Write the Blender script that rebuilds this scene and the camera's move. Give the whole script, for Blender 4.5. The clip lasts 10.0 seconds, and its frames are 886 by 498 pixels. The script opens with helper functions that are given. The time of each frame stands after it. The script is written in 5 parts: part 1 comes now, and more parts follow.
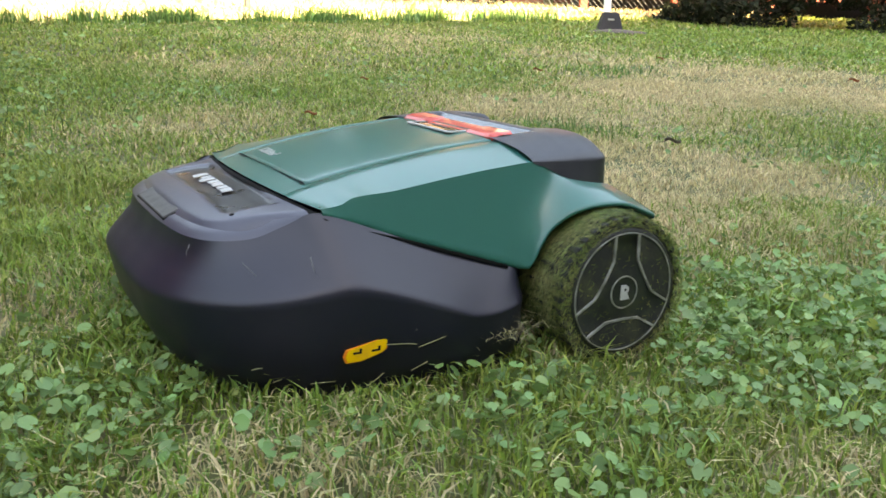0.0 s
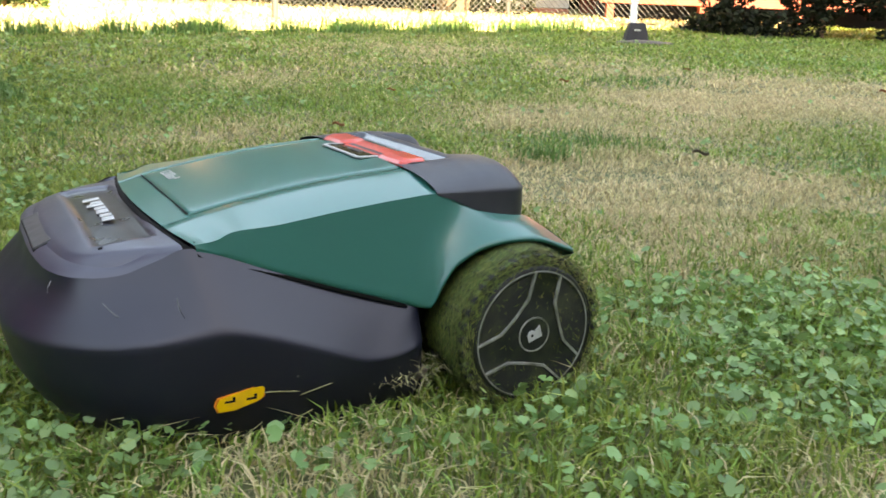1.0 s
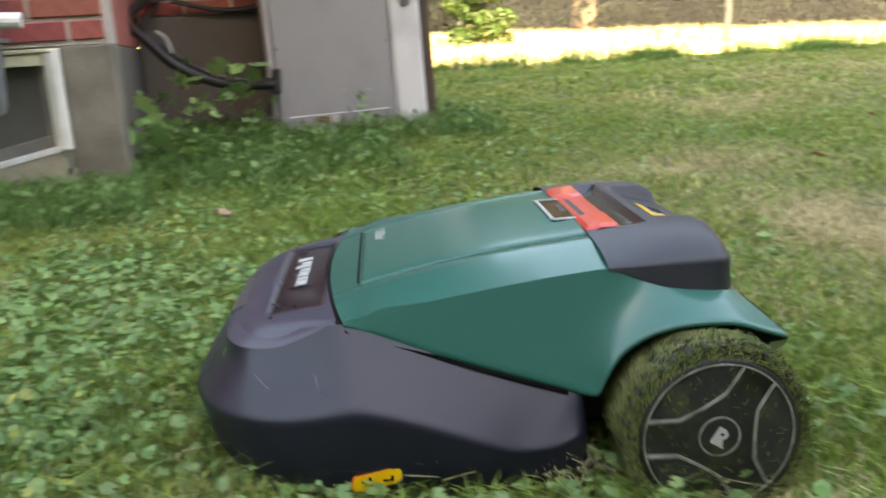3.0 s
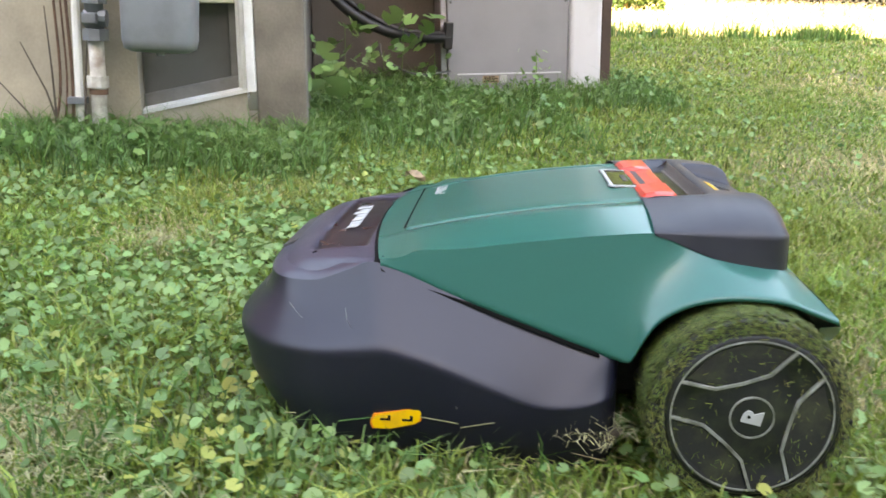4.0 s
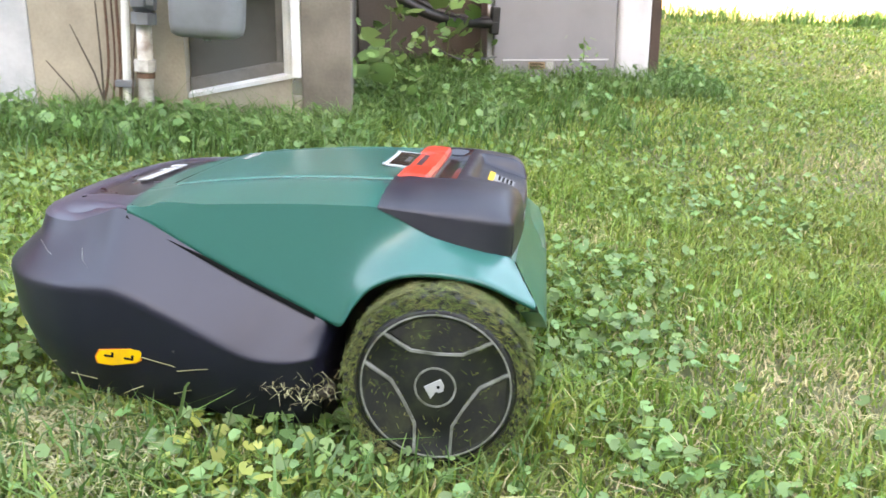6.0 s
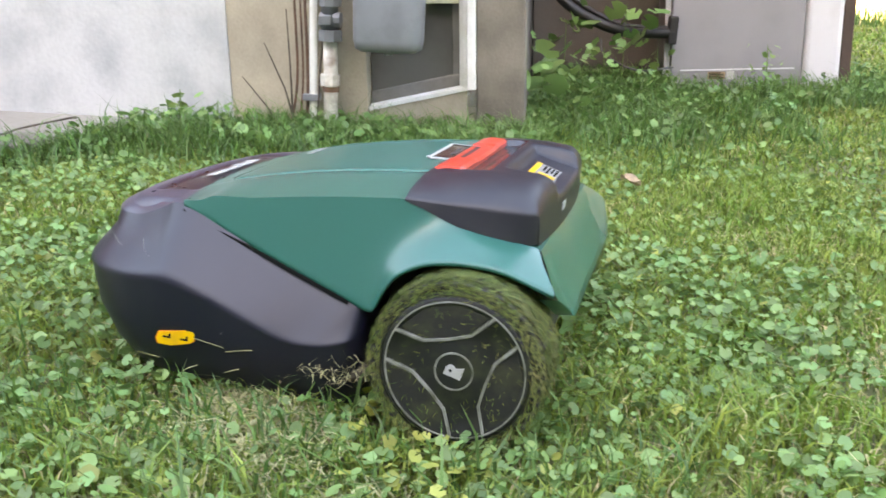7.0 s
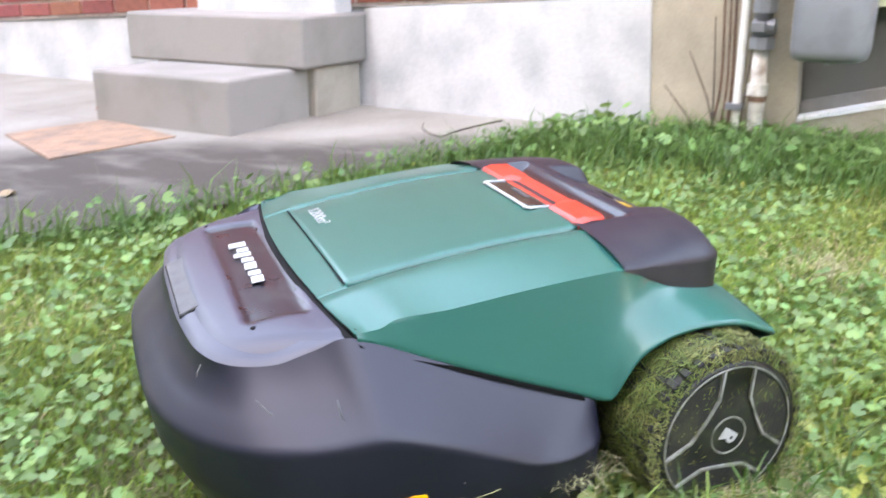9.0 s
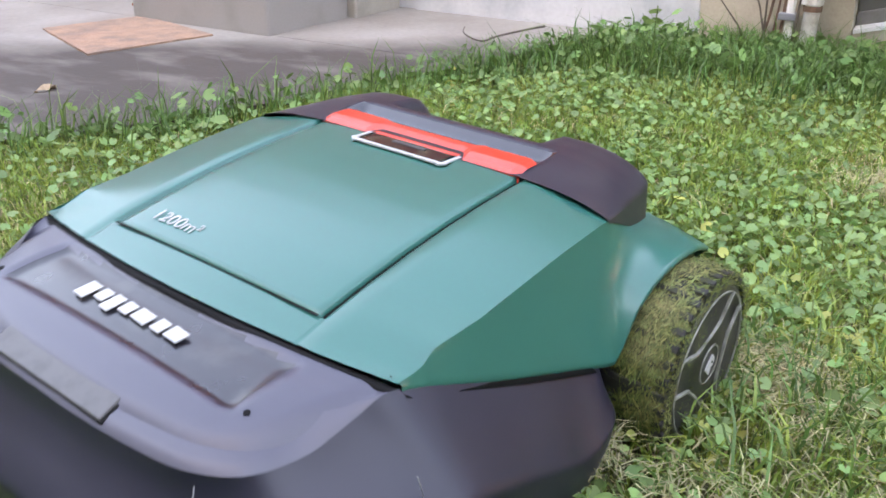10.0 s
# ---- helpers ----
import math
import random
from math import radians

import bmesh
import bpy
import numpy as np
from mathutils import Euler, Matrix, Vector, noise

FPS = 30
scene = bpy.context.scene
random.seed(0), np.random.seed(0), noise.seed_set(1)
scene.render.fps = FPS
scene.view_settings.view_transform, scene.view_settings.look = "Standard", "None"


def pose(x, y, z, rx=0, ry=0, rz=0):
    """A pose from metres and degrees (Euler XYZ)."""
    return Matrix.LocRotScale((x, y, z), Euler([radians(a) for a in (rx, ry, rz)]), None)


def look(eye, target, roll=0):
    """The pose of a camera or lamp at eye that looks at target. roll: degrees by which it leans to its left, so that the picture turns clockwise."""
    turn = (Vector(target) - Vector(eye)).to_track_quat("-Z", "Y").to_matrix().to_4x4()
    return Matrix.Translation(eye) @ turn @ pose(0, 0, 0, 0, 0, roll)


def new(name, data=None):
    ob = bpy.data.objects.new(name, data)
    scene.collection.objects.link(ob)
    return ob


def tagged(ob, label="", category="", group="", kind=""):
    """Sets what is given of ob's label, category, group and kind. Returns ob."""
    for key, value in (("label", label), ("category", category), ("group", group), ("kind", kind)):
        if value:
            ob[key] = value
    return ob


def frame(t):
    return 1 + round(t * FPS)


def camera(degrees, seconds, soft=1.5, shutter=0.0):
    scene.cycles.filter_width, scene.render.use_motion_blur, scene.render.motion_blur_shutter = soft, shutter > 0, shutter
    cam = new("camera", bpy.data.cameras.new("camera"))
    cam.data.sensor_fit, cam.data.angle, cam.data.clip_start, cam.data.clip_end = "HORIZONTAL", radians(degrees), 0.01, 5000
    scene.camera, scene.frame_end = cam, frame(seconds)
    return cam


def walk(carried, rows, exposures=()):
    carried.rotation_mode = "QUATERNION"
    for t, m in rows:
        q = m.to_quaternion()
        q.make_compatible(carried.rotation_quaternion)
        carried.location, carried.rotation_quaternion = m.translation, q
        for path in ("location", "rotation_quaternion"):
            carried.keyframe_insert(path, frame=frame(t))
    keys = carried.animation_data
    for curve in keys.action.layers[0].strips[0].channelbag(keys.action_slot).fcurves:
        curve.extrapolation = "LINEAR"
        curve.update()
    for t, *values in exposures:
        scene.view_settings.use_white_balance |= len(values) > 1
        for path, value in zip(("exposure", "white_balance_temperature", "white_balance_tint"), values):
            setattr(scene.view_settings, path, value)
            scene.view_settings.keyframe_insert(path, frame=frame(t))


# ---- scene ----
LENS = 52.92
CAM_ROWS = [
    (0.0, 0.0000, 0.0000, 0.4177, 76.01, -2.23, -0.00),
    (0.5, -0.0001, -0.0017, 0.4201, 76.24, -1.89, 0.75),
    (1.0, -0.0082, -0.0050, 0.4231, 76.56, -2.21, 1.56),
    (1.5, -0.0324, -0.0252, 0.4245, 76.49, -1.88, 9.05),
    (2.0, -0.0439, -0.0323, 0.4252, 75.87, -0.78, 14.13),
    (2.5, -0.0695, -0.0388, 0.4346, 76.99, -0.41, 19.43),
    (3.0, -0.1236, -0.0552, 0.4541, 77.57, 0.88, 28.49),
    (3.2, -0.1713, -0.0554, 0.4636, 76.95, -0.72, 32.30),
    (4.3, -0.4498, -0.0391, 0.4597, 74.16, -3.10, 36.47),
    (4.5, -0.4655, -0.0401, 0.4597, 73.18, -3.64, 35.31),
    (5.0, -0.4707, -0.0523, 0.4627, 73.77, -3.81, 36.64),
    (5.2, -0.4707, -0.0587, 0.4599, 73.53, -4.46, 37.13),
    (6.3, -0.3951, -0.0188, 0.5073, 72.44, -3.06, 41.95),
    (6.5, -0.3902, -0.0335, 0.4967, 72.73, -1.63, 47.58),
    (7.0, -0.3972, -0.0435, 0.4922, 73.36, -2.17, 50.00),
    (7.5, -0.4138, -0.0543, 0.4885, 74.07, -0.61, 54.49),
    (8.0, -0.4221, -0.0645, 0.4864, 72.84, 0.22, 57.34),
    (8.5, -0.4460, -0.1094, 0.5299, 75.08, -0.29, 65.05),
    (9.0, -0.4804, -0.1701, 0.5430, 72.29, 0.09, 73.04),
    (9.5, -0.4867, -0.1893, 0.5330, 67.92, -0.23, 74.96),
    (10.0, -0.4934, -0.1921, 0.5271, 66.60, -0.85, 75.32),
]
MOWER_ROWS = [
    (0.0, 0.0879, 1.3566, 0.0116, -0.04, 1.18, 208.93),
    (0.5, 0.0116, 1.3202, 0.0103, -0.08, 0.83, 209.64),
    (1.0, -0.0764, 1.2692, -0.0003, -0.76, 0.59, 210.34),
    (1.5, -0.1579, 1.2245, -0.0038, -0.35, 0.53, 211.43),
    (2.0, -0.2383, 1.1818, -0.0058, -0.06, 0.91, 211.88),
    (2.5, -0.3068, 1.1436, -0.0047, -0.73, -0.56, 210.81),
    (3.0, -0.4508, 1.0741, -0.0082, -1.34, 2.21, 212.55),
    (3.2, -0.5089, 1.0465, -0.0015, 2.15, 3.62, 216.28),
    (4.3, -0.8437, 1.0359, 0.0014, 0.66, 1.69, 211.06),
    (4.5, -0.8810, 1.0222, 0.0004, 0.39, 1.43, 210.92),
    (5.0, -0.9588, 0.9747, -0.0037, -0.02, 0.12, 209.23),
    (5.2, -0.9918, 0.9498, -0.0061, 1.06, -1.17, 210.87),
    (6.3, -1.1047, 0.8740, -0.0028, 2.76, -2.42, 212.45),
    (6.5, -1.1133, 0.8666, -0.0063, 1.83, -2.74, 211.56),
    (7.0, -1.2215, 0.7895, 0.0037, 1.11, -1.52, 214.50),
    (7.5, -1.3455, 0.7096, 0.0068, -0.79, -0.85, 227.53),
    (8.0, -1.4305, 0.6120, 0.0053, -0.10, -1.73, 243.40),
    (8.5, -1.4668, 0.4628, 0.0078, -1.04, -0.95, 259.85),
    (9.0, -1.4905, 0.3152, 0.0040, -1.94, -2.01, 274.69),
    (9.5, -1.4789, 0.1908, -0.0019, -2.54, 0.47, 290.47),
    (10.0, -1.4285, 0.0748, -0.0093, -1.76, 0.33, 306.74),
]
EXPO, KELVIN, TINT = 3.55, 10200, 12

cam = camera(LENS, 10.0, 1.6, 0.4)
walk(cam, [(t, pose(x, y, z, rx, ry, rz)) for t, x, y, z, rx, ry, rz in CAM_ROWS],
     exposures=[(0.0, EXPO, KELVIN + 300, TINT + 1), (3.0, EXPO, KELVIN + 500, TINT + 2), (4.5, EXPO + 0.75, KELVIN, TINT + 5), (5.0, EXPO + 0.73, KELVIN, TINT + 5), (6.5, EXPO + 1.0, KELVIN, TINT + 6), (7.0, EXPO + 0.72, KELVIN, TINT + 6), (7.5, EXPO + 0.9, KELVIN - 200, TINT + 6), (8.0, EXPO + 0.98, KELVIN - 300, TINT + 7), (8.5, EXPO + 0.86, KELVIN - 200, TINT + 9), (9.0, EXPO + 1.0, KELVIN - 200, TINT + 10), (9.5, EXPO + 0.95, KELVIN - 200, TINT + 12), (10.0, EXPO + 0.6, KELVIN - 200, TINT + 12)])

# ---- light: open sky over a lawn in the shade, sun only on the far ground ----
SUN_ELEV, SUN_AZ = 31.0, 143.0
world = bpy.data.worlds.new("sky")
scene.world = world
world.use_nodes = True
wn, wl = world.node_tree.nodes, world.node_tree.links
sky = wn.new("ShaderNodeTexSky")
sky.sky_type, sky.sun_disc = "NISHITA", False
sky.sun_elevation, sky.sun_rotation = radians(SUN_ELEV), radians(SUN_AZ)
sky.air_density, sky.dust_density = 1.0, 0.8
wl.new(sky.outputs[0], wn["Background"].inputs[0])
wn["Background"].inputs[1].default_value = 0.15
sun_data = bpy.data.lights.new("sun", "SUN")
sun_data.energy, sun_data.angle, sun_data.color = 4.5, radians(0.5), (1.0, 0.93, 0.8)
sun = new("sun", sun_data)
_az = radians(SUN_AZ)
_from = Vector((math.sin(_az) * math.cos(radians(SUN_ELEV)), math.cos(_az) * math.cos(radians(SUN_ELEV)), math.sin(radians(SUN_ELEV))))
sun.matrix_world = look((0, 0, 20), Vector((0, 0, 20)) - _from)

# ---- materials ----
def material(name, colour, rough=0.6, metal=0.0, vary=0.12, scale=12.0, fine=180.0, bump=0.15, coat=0.0, coat_rough=0.03, second=None, amount=0.5,
             island=False, per_object=False, translucent=0.0, spec=0.5, wear=0.1):
    """Procedural surface: two noise scales for colour and relief; second: a stain or wear colour laid on by the coarse noise."""
    m = bpy.data.materials.new(name)
    m.use_nodes = True
    n, l = m.node_tree.nodes, m.node_tree.links
    b = n["Principled BSDF"]
    b.inputs["Roughness"].default_value, b.inputs["Metallic"].default_value = rough, metal
    b.inputs["Coat Weight"].default_value, b.inputs["Specular IOR Level"].default_value = coat, spec
    b.inputs["Coat Roughness"].default_value = coat_rough
    tc = n.new("ShaderNodeTexCoord")
    big, small = n.new("ShaderNodeTexNoise"), n.new("ShaderNodeTexNoise")
    big.inputs["Scale"].default_value, small.inputs["Scale"].default_value = scale, fine
    big.inputs["Detail"].default_value, small.inputs["Detail"].default_value = 4, 3
    for q in (big, small):
        l.new(tc.outputs["Object"], q.inputs["Vector"])
    base = n.new("ShaderNodeMix"); base.data_type = "RGBA"
    base.inputs[6].default_value = (*colour, 1)
    base.inputs[7].default_value = (*(second or [c * 0.6 for c in colour]), 1)
    ramp = n.new("ShaderNodeMapRange")
    ramp.inputs[1].default_value, ramp.inputs[2].default_value = 0.62 - amount * 0.3, 0.78
    l.new(big.outputs[0], ramp.inputs[0]); l.new(ramp.outputs[0], base.inputs[0])
    hue = n.new("ShaderNodeHueSaturation")
    l.new(base.outputs[2], hue.inputs["Color"])
    val = n.new("ShaderNodeMapRange")
    val.inputs[3].default_value, val.inputs[4].default_value = 1 - vary, 1 + vary
    if island or per_object:
        src = n.new("ShaderNodeNewGeometry").outputs["Random Per Island"] if island else n.new("ShaderNodeObjectInfo").outputs["Random"]
        l.new(src, val.inputs[0])
        hv = n.new("ShaderNodeMapRange")
        hv.inputs[3].default_value, hv.inputs[4].default_value = 0.5 - vary * 0.06, 0.5 + vary * 0.06
        mul = n.new("ShaderNodeMath"); mul.operation = "FRACT"
        m7 = n.new("ShaderNodeMath"); m7.operation = "MULTIPLY"; m7.inputs[1].default_value = 7.31
        l.new(src, m7.inputs[0]); l.new(m7.outputs[0], mul.inputs[0]); l.new(mul.outputs[0], hv.inputs[0])
        l.new(hv.outputs[0], hue.inputs["Hue"])
    else:
        l.new(small.outputs[0], val.inputs[0])
    l.new(val.outputs[0], hue.inputs["Value"])
    l.new(hue.outputs[0], b.inputs["Base Color"])
    rv = n.new("ShaderNodeMapRange")
    rv.inputs[3].default_value, rv.inputs[4].default_value = max(0.03, rough - wear), min(1, rough + wear)
    l.new(big.outputs[0], rv.inputs[0]); l.new(rv.outputs[0], b.inputs["Roughness"])
    if bump:
        bp = n.new("ShaderNodeBump")
        bp.inputs["Strength"].default_value, bp.inputs["Distance"].default_value = bump, 0.002
        l.new(small.outputs[0], bp.inputs["Height"]); l.new(bp.outputs[0], b.inputs["Normal"])
    if translucent:
        tr = n.new("ShaderNodeBsdfTranslucent")
        l.new(hue.outputs[0], tr.inputs[0])
        mx = n.new("ShaderNodeMixShader"); mx.inputs[0].default_value = translucent
        l.new(b.outputs[0], mx.inputs[1]); l.new(tr.outputs[0], mx.inputs[2])
        l.new(mx.outputs[0], n["Material Output"].inputs[0])
    return m

GREEN = material("green_shell_plastic", (0.006, 0.11, 0.086), 0.3, vary=0.03, scale=5, fine=300, bump=0.0, coat=0.34, coat_rough=0.18, second=(0.0061, 0.106, 0.083), amount=2.0, spec=0.42, wear=0.015)
BLACK = material("dark_bumper_plastic", (0.0068, 0.0064, 0.017), 0.42, vary=0.12, scale=9, fine=1400, bump=0.06, second=(0.013, 0.0125, 0.025), amount=0.4, spec=0.52)
# hood lighter than the bumper: faded, dusty plastic plus sky reflection put into colour
HOOD = material("faded_hood_with_sky_sheen", (0.046, 0.045, 0.064), 0.36, vary=0.1, scale=11, fine=1400, bump=0.05, second=(0.058, 0.057, 0.076), amount=0.5, spec=0.6)
DUSTY = material("dusty_panel_plastic", (0.014, 0.0135, 0.018), 0.3, vary=0.15, scale=26, fine=700, bump=0.03, second=(0.05, 0.052, 0.05), amount=0.3, coat=0.2, coat_rough=0.14)
CAPGREY = material("grey_cap_plastic", (0.014, 0.013, 0.02), 0.42, vary=0.1, scale=10, fine=1400, bump=0.08, second=(0.032, 0.03, 0.032), amount=0.35)
RED = material("red_handle_plastic", (0.62, 0.045, 0.022), 0.32, vary=0.06, scale=20, fine=700, bump=0.03, coat=0.3, second=(0.5, 0.06, 0.035))
RUBBER = material("black_rubber", (0.014, 0.014, 0.013), 0.65, vary=0.3, scale=30, fine=300, bump=0.3, second=(0.05, 0.055, 0.025), amount=0.5)
GLOSSBLACK = material("black_wheel_plastic", (0.011, 0.011, 0.012), 0.4, vary=0.2, scale=40, fine=500, bump=0.1, second=(0.035, 0.04, 0.022), amount=0.5)
SILVER = material("silver_trim", (0.33, 0.33, 0.3), 0.5, 0.2, vary=0.25, scale=50, fine=400, bump=0.1, second=(0.07, 0.075, 0.045), amount=0.9)
WHITEP = material("white_print", (0.4, 0.4, 0.385), 0.55, vary=0.06, scale=60, fine=600, bump=0.02, second=(0.34, 0.34, 0.31))
YELLOW = material("yellow_sticker", (0.85, 0.47, 0.012), 0.4, vary=0.06, scale=60, fine=600, bump=0.02, second=(0.7, 0.36, 0.02))
ORANGE = material("orange_edge", (0.75, 0.2, 0.02), 0.4, vary=0.06, bump=0.02)
INK_GAP = material("black_ink_and_gap_shade", (0.008, 0.008, 0.008), 0.7, vary=0.05, bump=0.0, spec=0.1)
WELL = material("glossy_well_plastic", (0.012, 0.0115, 0.016), 0.2, vary=0.1, scale=30, fine=900, bump=0.02, second=(0.02, 0.02, 0.022), coat=0.5, coat_rough=0.08)
PLATE = material("grey_sensor_plate", (0.065, 0.062, 0.062), 0.4, vary=0.1, scale=50, fine=700, bump=0.04)
SCREEN = material("smoked_window", (0.012, 0.012, 0.013), 0.12, vary=0.1, scale=60, fine=600, bump=0.0, second=(0.09, 0.085, 0.05), amount=0.5)
LABEL = material("grey_label", (0.24, 0.24, 0.23), 0.45, vary=0.1, scale=60, fine=700, bump=0.03, second=(0.15, 0.15, 0.14))
STRAW = material("dry_clipping", (0.4, 0.37, 0.2), 0.8, vary=0.4, island=True, bump=0.0, translucent=0.25, second=(0.28, 0.27, 0.14))
CLIP = material("fresh_clipping", (0.115, 0.15, 0.038), 0.75, vary=0.65, island=True, bump=0.0, translucent=0.2, second=(0.26, 0.24, 0.1), amount=0.5)
GRASS = material("grass_blade", (0.175, 0.272, 0.046), 0.48, vary=0.55, island=True, scale=1.3, bump=0.0, translucent=0.35, second=(0.255, 0.295, 0.068), amount=0.7)
LUSH = material("lush_grass_blade", (0.085, 0.185, 0.042), 0.45, vary=0.4, island=True, scale=2, bump=0.0, translucent=0.35, second=(0.14, 0.24, 0.065))
DRY = material("dry_grass_blade", (0.58, 0.47, 0.26), 0.7, vary=0.35, island=True, scale=2, bump=0.0, translucent=0.3, second=(0.44, 0.38, 0.18), amount=0.6)
IVY = material("ground_ivy_leaf", (0.16, 0.285, 0.088), 0.5, vary=0.34, island=True, scale=3, bump=0.0, translucent=0.3, second=(0.195, 0.31, 0.105), amount=0.6, spec=0.55)
WEED = material("dark_weed_leaf", (0.1, 0.205, 0.055), 0.5, vary=0.4, island=True, scale=3, bump=0.0, translucent=0.3, second=(0.15, 0.25, 0.075), amount=0.6)
PALE = material("yellowing_leaf", (0.36, 0.38, 0.09), 0.5, vary=0.3, island=True, bump=0.0, translucent=0.3)
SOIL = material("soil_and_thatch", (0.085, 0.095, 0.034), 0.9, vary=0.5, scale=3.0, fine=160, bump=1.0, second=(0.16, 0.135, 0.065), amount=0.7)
# paler far lawn: the sun's brightness is put into the colour
SUNGRASS = material("far_sunlit_lawn", (0.3, 0.3, 0.12), 0.9, vary=0.2, scale=0.6, fine=20, bump=0.4, second=(0.4, 0.35, 0.18), amount=0.6)
STUCCO = material("white_stucco", (0.5, 0.5, 0.49), 0.85, vary=0.1, scale=6.5, fine=70, bump=0.8, second=(0.34, 0.35, 0.35), amount=0.62)
TANCON = material("tan_concrete", (0.41, 0.355, 0.27), 0.9, vary=0.14, scale=5, fine=110, bump=0.6, second=(0.23, 0.2, 0.16), amount=0.85)
PILCON = material("grey_brown_concrete", (0.22, 0.19, 0.152), 0.9, vary=0.14, scale=6, fine=110, bump=0.6, second=(0.1, 0.087, 0.07), amount=0.85)
DARKCON = material("dark_brown_concrete", (0.105, 0.09, 0.077), 0.9, vary=0.15, scale=4, fine=100, bump=0.5, second=(0.085, 0.073, 0.062), amount=0.8)
STEPCON = material("grey_painted_step", (0.27, 0.245, 0.225), 0.85, vary=0.06, scale=6, fine=130, bump=0.3, second=(0.2, 0.19, 0.17), amount=0.6)
SLABCON = material("concrete_slab", (0.27, 0.245, 0.212), 0.88, vary=0.16, scale=4.0, fine=60, bump=0.6, second=(0.2, 0.175, 0.15), amount=0.9)

def stain_slab(m):
    """A dark weathered coat with a ragged edge, some way out from the house, broken by pale worn streaks."""
    n, l = m.node_tree.nodes, m.node_tree.links
    b = n["Principled BSDF"]
    old = b.inputs["Base Color"].links[0].from_socket
    tc, sep = n.new("ShaderNodeTexCoord"), n.new("ShaderNodeSeparateXYZ")
    stretch = n.new("ShaderNodeMapping")
    stretch.inputs["Scale"].default_value = (3.2, 1.3, 1.0)
    ragged, worn = n.new("ShaderNodeTexNoise"), n.new("ShaderNodeTexNoise")
    ragged.inputs["Scale"].default_value, ragged.inputs["Detail"].default_value = 2.6, 6
    worn.inputs["Scale"].default_value, worn.inputs["Detail"].default_value = 3.0, 7
    l.new(tc.outputs["Object"], sep.inputs[0]); l.new(tc.outputs["Object"], ragged.inputs["Vector"])
    l.new(tc.outputs["Object"], stretch.inputs[0]); l.new(stretch.outputs[0], worn.inputs["Vector"])
    lean = n.new("ShaderNodeMath"); lean.operation = "MULTIPLY_ADD"; lean.inputs[1].default_value = 0.7
    l.new(sep.outputs[1], lean.inputs[0]); l.new(sep.outputs[0], lean.inputs[2])
    push = n.new("ShaderNodeMath"); push.operation = "MULTIPLY_ADD"; push.inputs[1].default_value = 0.5
    l.new(ragged.outputs[0], push.inputs[0]); l.new(lean.outputs[0], push.inputs[2])
    edge = n.new("ShaderNodeMapRange")
    edge.inputs[1].default_value, edge.inputs[2].default_value = -3.72, -3.42
    l.new(push.outputs[0], edge.inputs[0])
    wear = n.new("ShaderNodeMapRange")
    wear.inputs[1].default_value, wear.inputs[2].default_value, wear.inputs[3].default_value, wear.inputs[4].default_value = 0.5, 0.75, 1.0, 0.5
    l.new(worn.outputs[0], wear.inputs[0])
    both = n.new("ShaderNodeMath"); both.operation = "MULTIPLY"
    l.new(edge.outputs[0], both.inputs[0]); l.new(wear.outputs[0], both.inputs[1])
    mix = n.new("ShaderNodeMix"); mix.data_type = "RGBA"
    mix.inputs[7].default_value = (0.058, 0.047, 0.038, 1)
    l.new(both.outputs[0], mix.inputs[0]); l.new(old, mix.inputs[6]); l.new(mix.outputs[2], b.inputs["Base Color"])
stain_slab(SLABCON)
BEIGE = material("beige_painted_block", (0.34, 0.305, 0.255), 0.85, vary=0.1, scale=7, fine=130, bump=0.4, second=(0.22, 0.2, 0.17), amount=0.6)
MORTAR = material("mortar", (0.5, 0.43, 0.38), 0.95, vary=0.12, scale=20, fine=200, bump=0.6)
BRICK = material("red_brick", (0.3, 0.085, 0.062), 0.85, vary=0.28, per_object=True, scale=30, fine=220, bump=0.7, second=(0.2, 0.06, 0.05), amount=0.6)
WHITEPAINT = material("white_window_paint", (0.78, 0.78, 0.75), 0.5, vary=0.05, scale=12, fine=150, bump=0.15, second=(0.6, 0.58, 0.52), amount=0.5)
CREAM = material("cream_window_paint", (0.62, 0.6, 0.42), 0.6, vary=0.08, scale=14, fine=150, bump=0.2)
GLASS = material("dark_screened_glass", (0.12, 0.112, 0.1), 0.6, vary=0.1, scale=5, fine=400, bump=0.05, second=(0.07, 0.065, 0.055), amount=0.6)
SASH = material("grey_brown_sash", (0.2, 0.185, 0.165), 0.7, vary=0.1, scale=14, fine=200, bump=0.2, second=(0.13, 0.12, 0.105), amount=0.6)
BOXGREY = material("beige_grey_sheet_metal", (0.235, 0.23, 0.243), 0.5, vary=0.04, scale=3, fine=300, bump=0.08, second=(0.19, 0.186, 0.196), amount=0.5)
BOXWHITE = material("off_white_corner_post", (0.52, 0.52, 0.54), 0.45, vary=0.04, scale=4, fine=300, bump=0.05)
BROWNWOOD = material("dark_brown_wood", (0.055, 0.032, 0.024), 0.75, vary=0.2, scale=8, fine=100, bump=0.4)
METERGREY = material("grey_meter_paint", (0.2, 0.215, 0.23), 0.45, 0.1, vary=0.07, scale=12, fine=300, bump=0.06, second=(0.15, 0.157, 0.17), amount=0.5)
PIPE = material("flaking_white_pipe", (0.62, 0.6, 0.55), 0.6, vary=0.15, scale=26, fine=160, bump=0.5, second=(0.2, 0.13, 0.09), amount=0.75)
RUST = material("rusty_brown_metal", (0.16, 0.085, 0.055), 0.85, vary=0.25, scale=30, fine=200, bump=0.5, second=(0.07, 0.045, 0.035), amount=0.7)
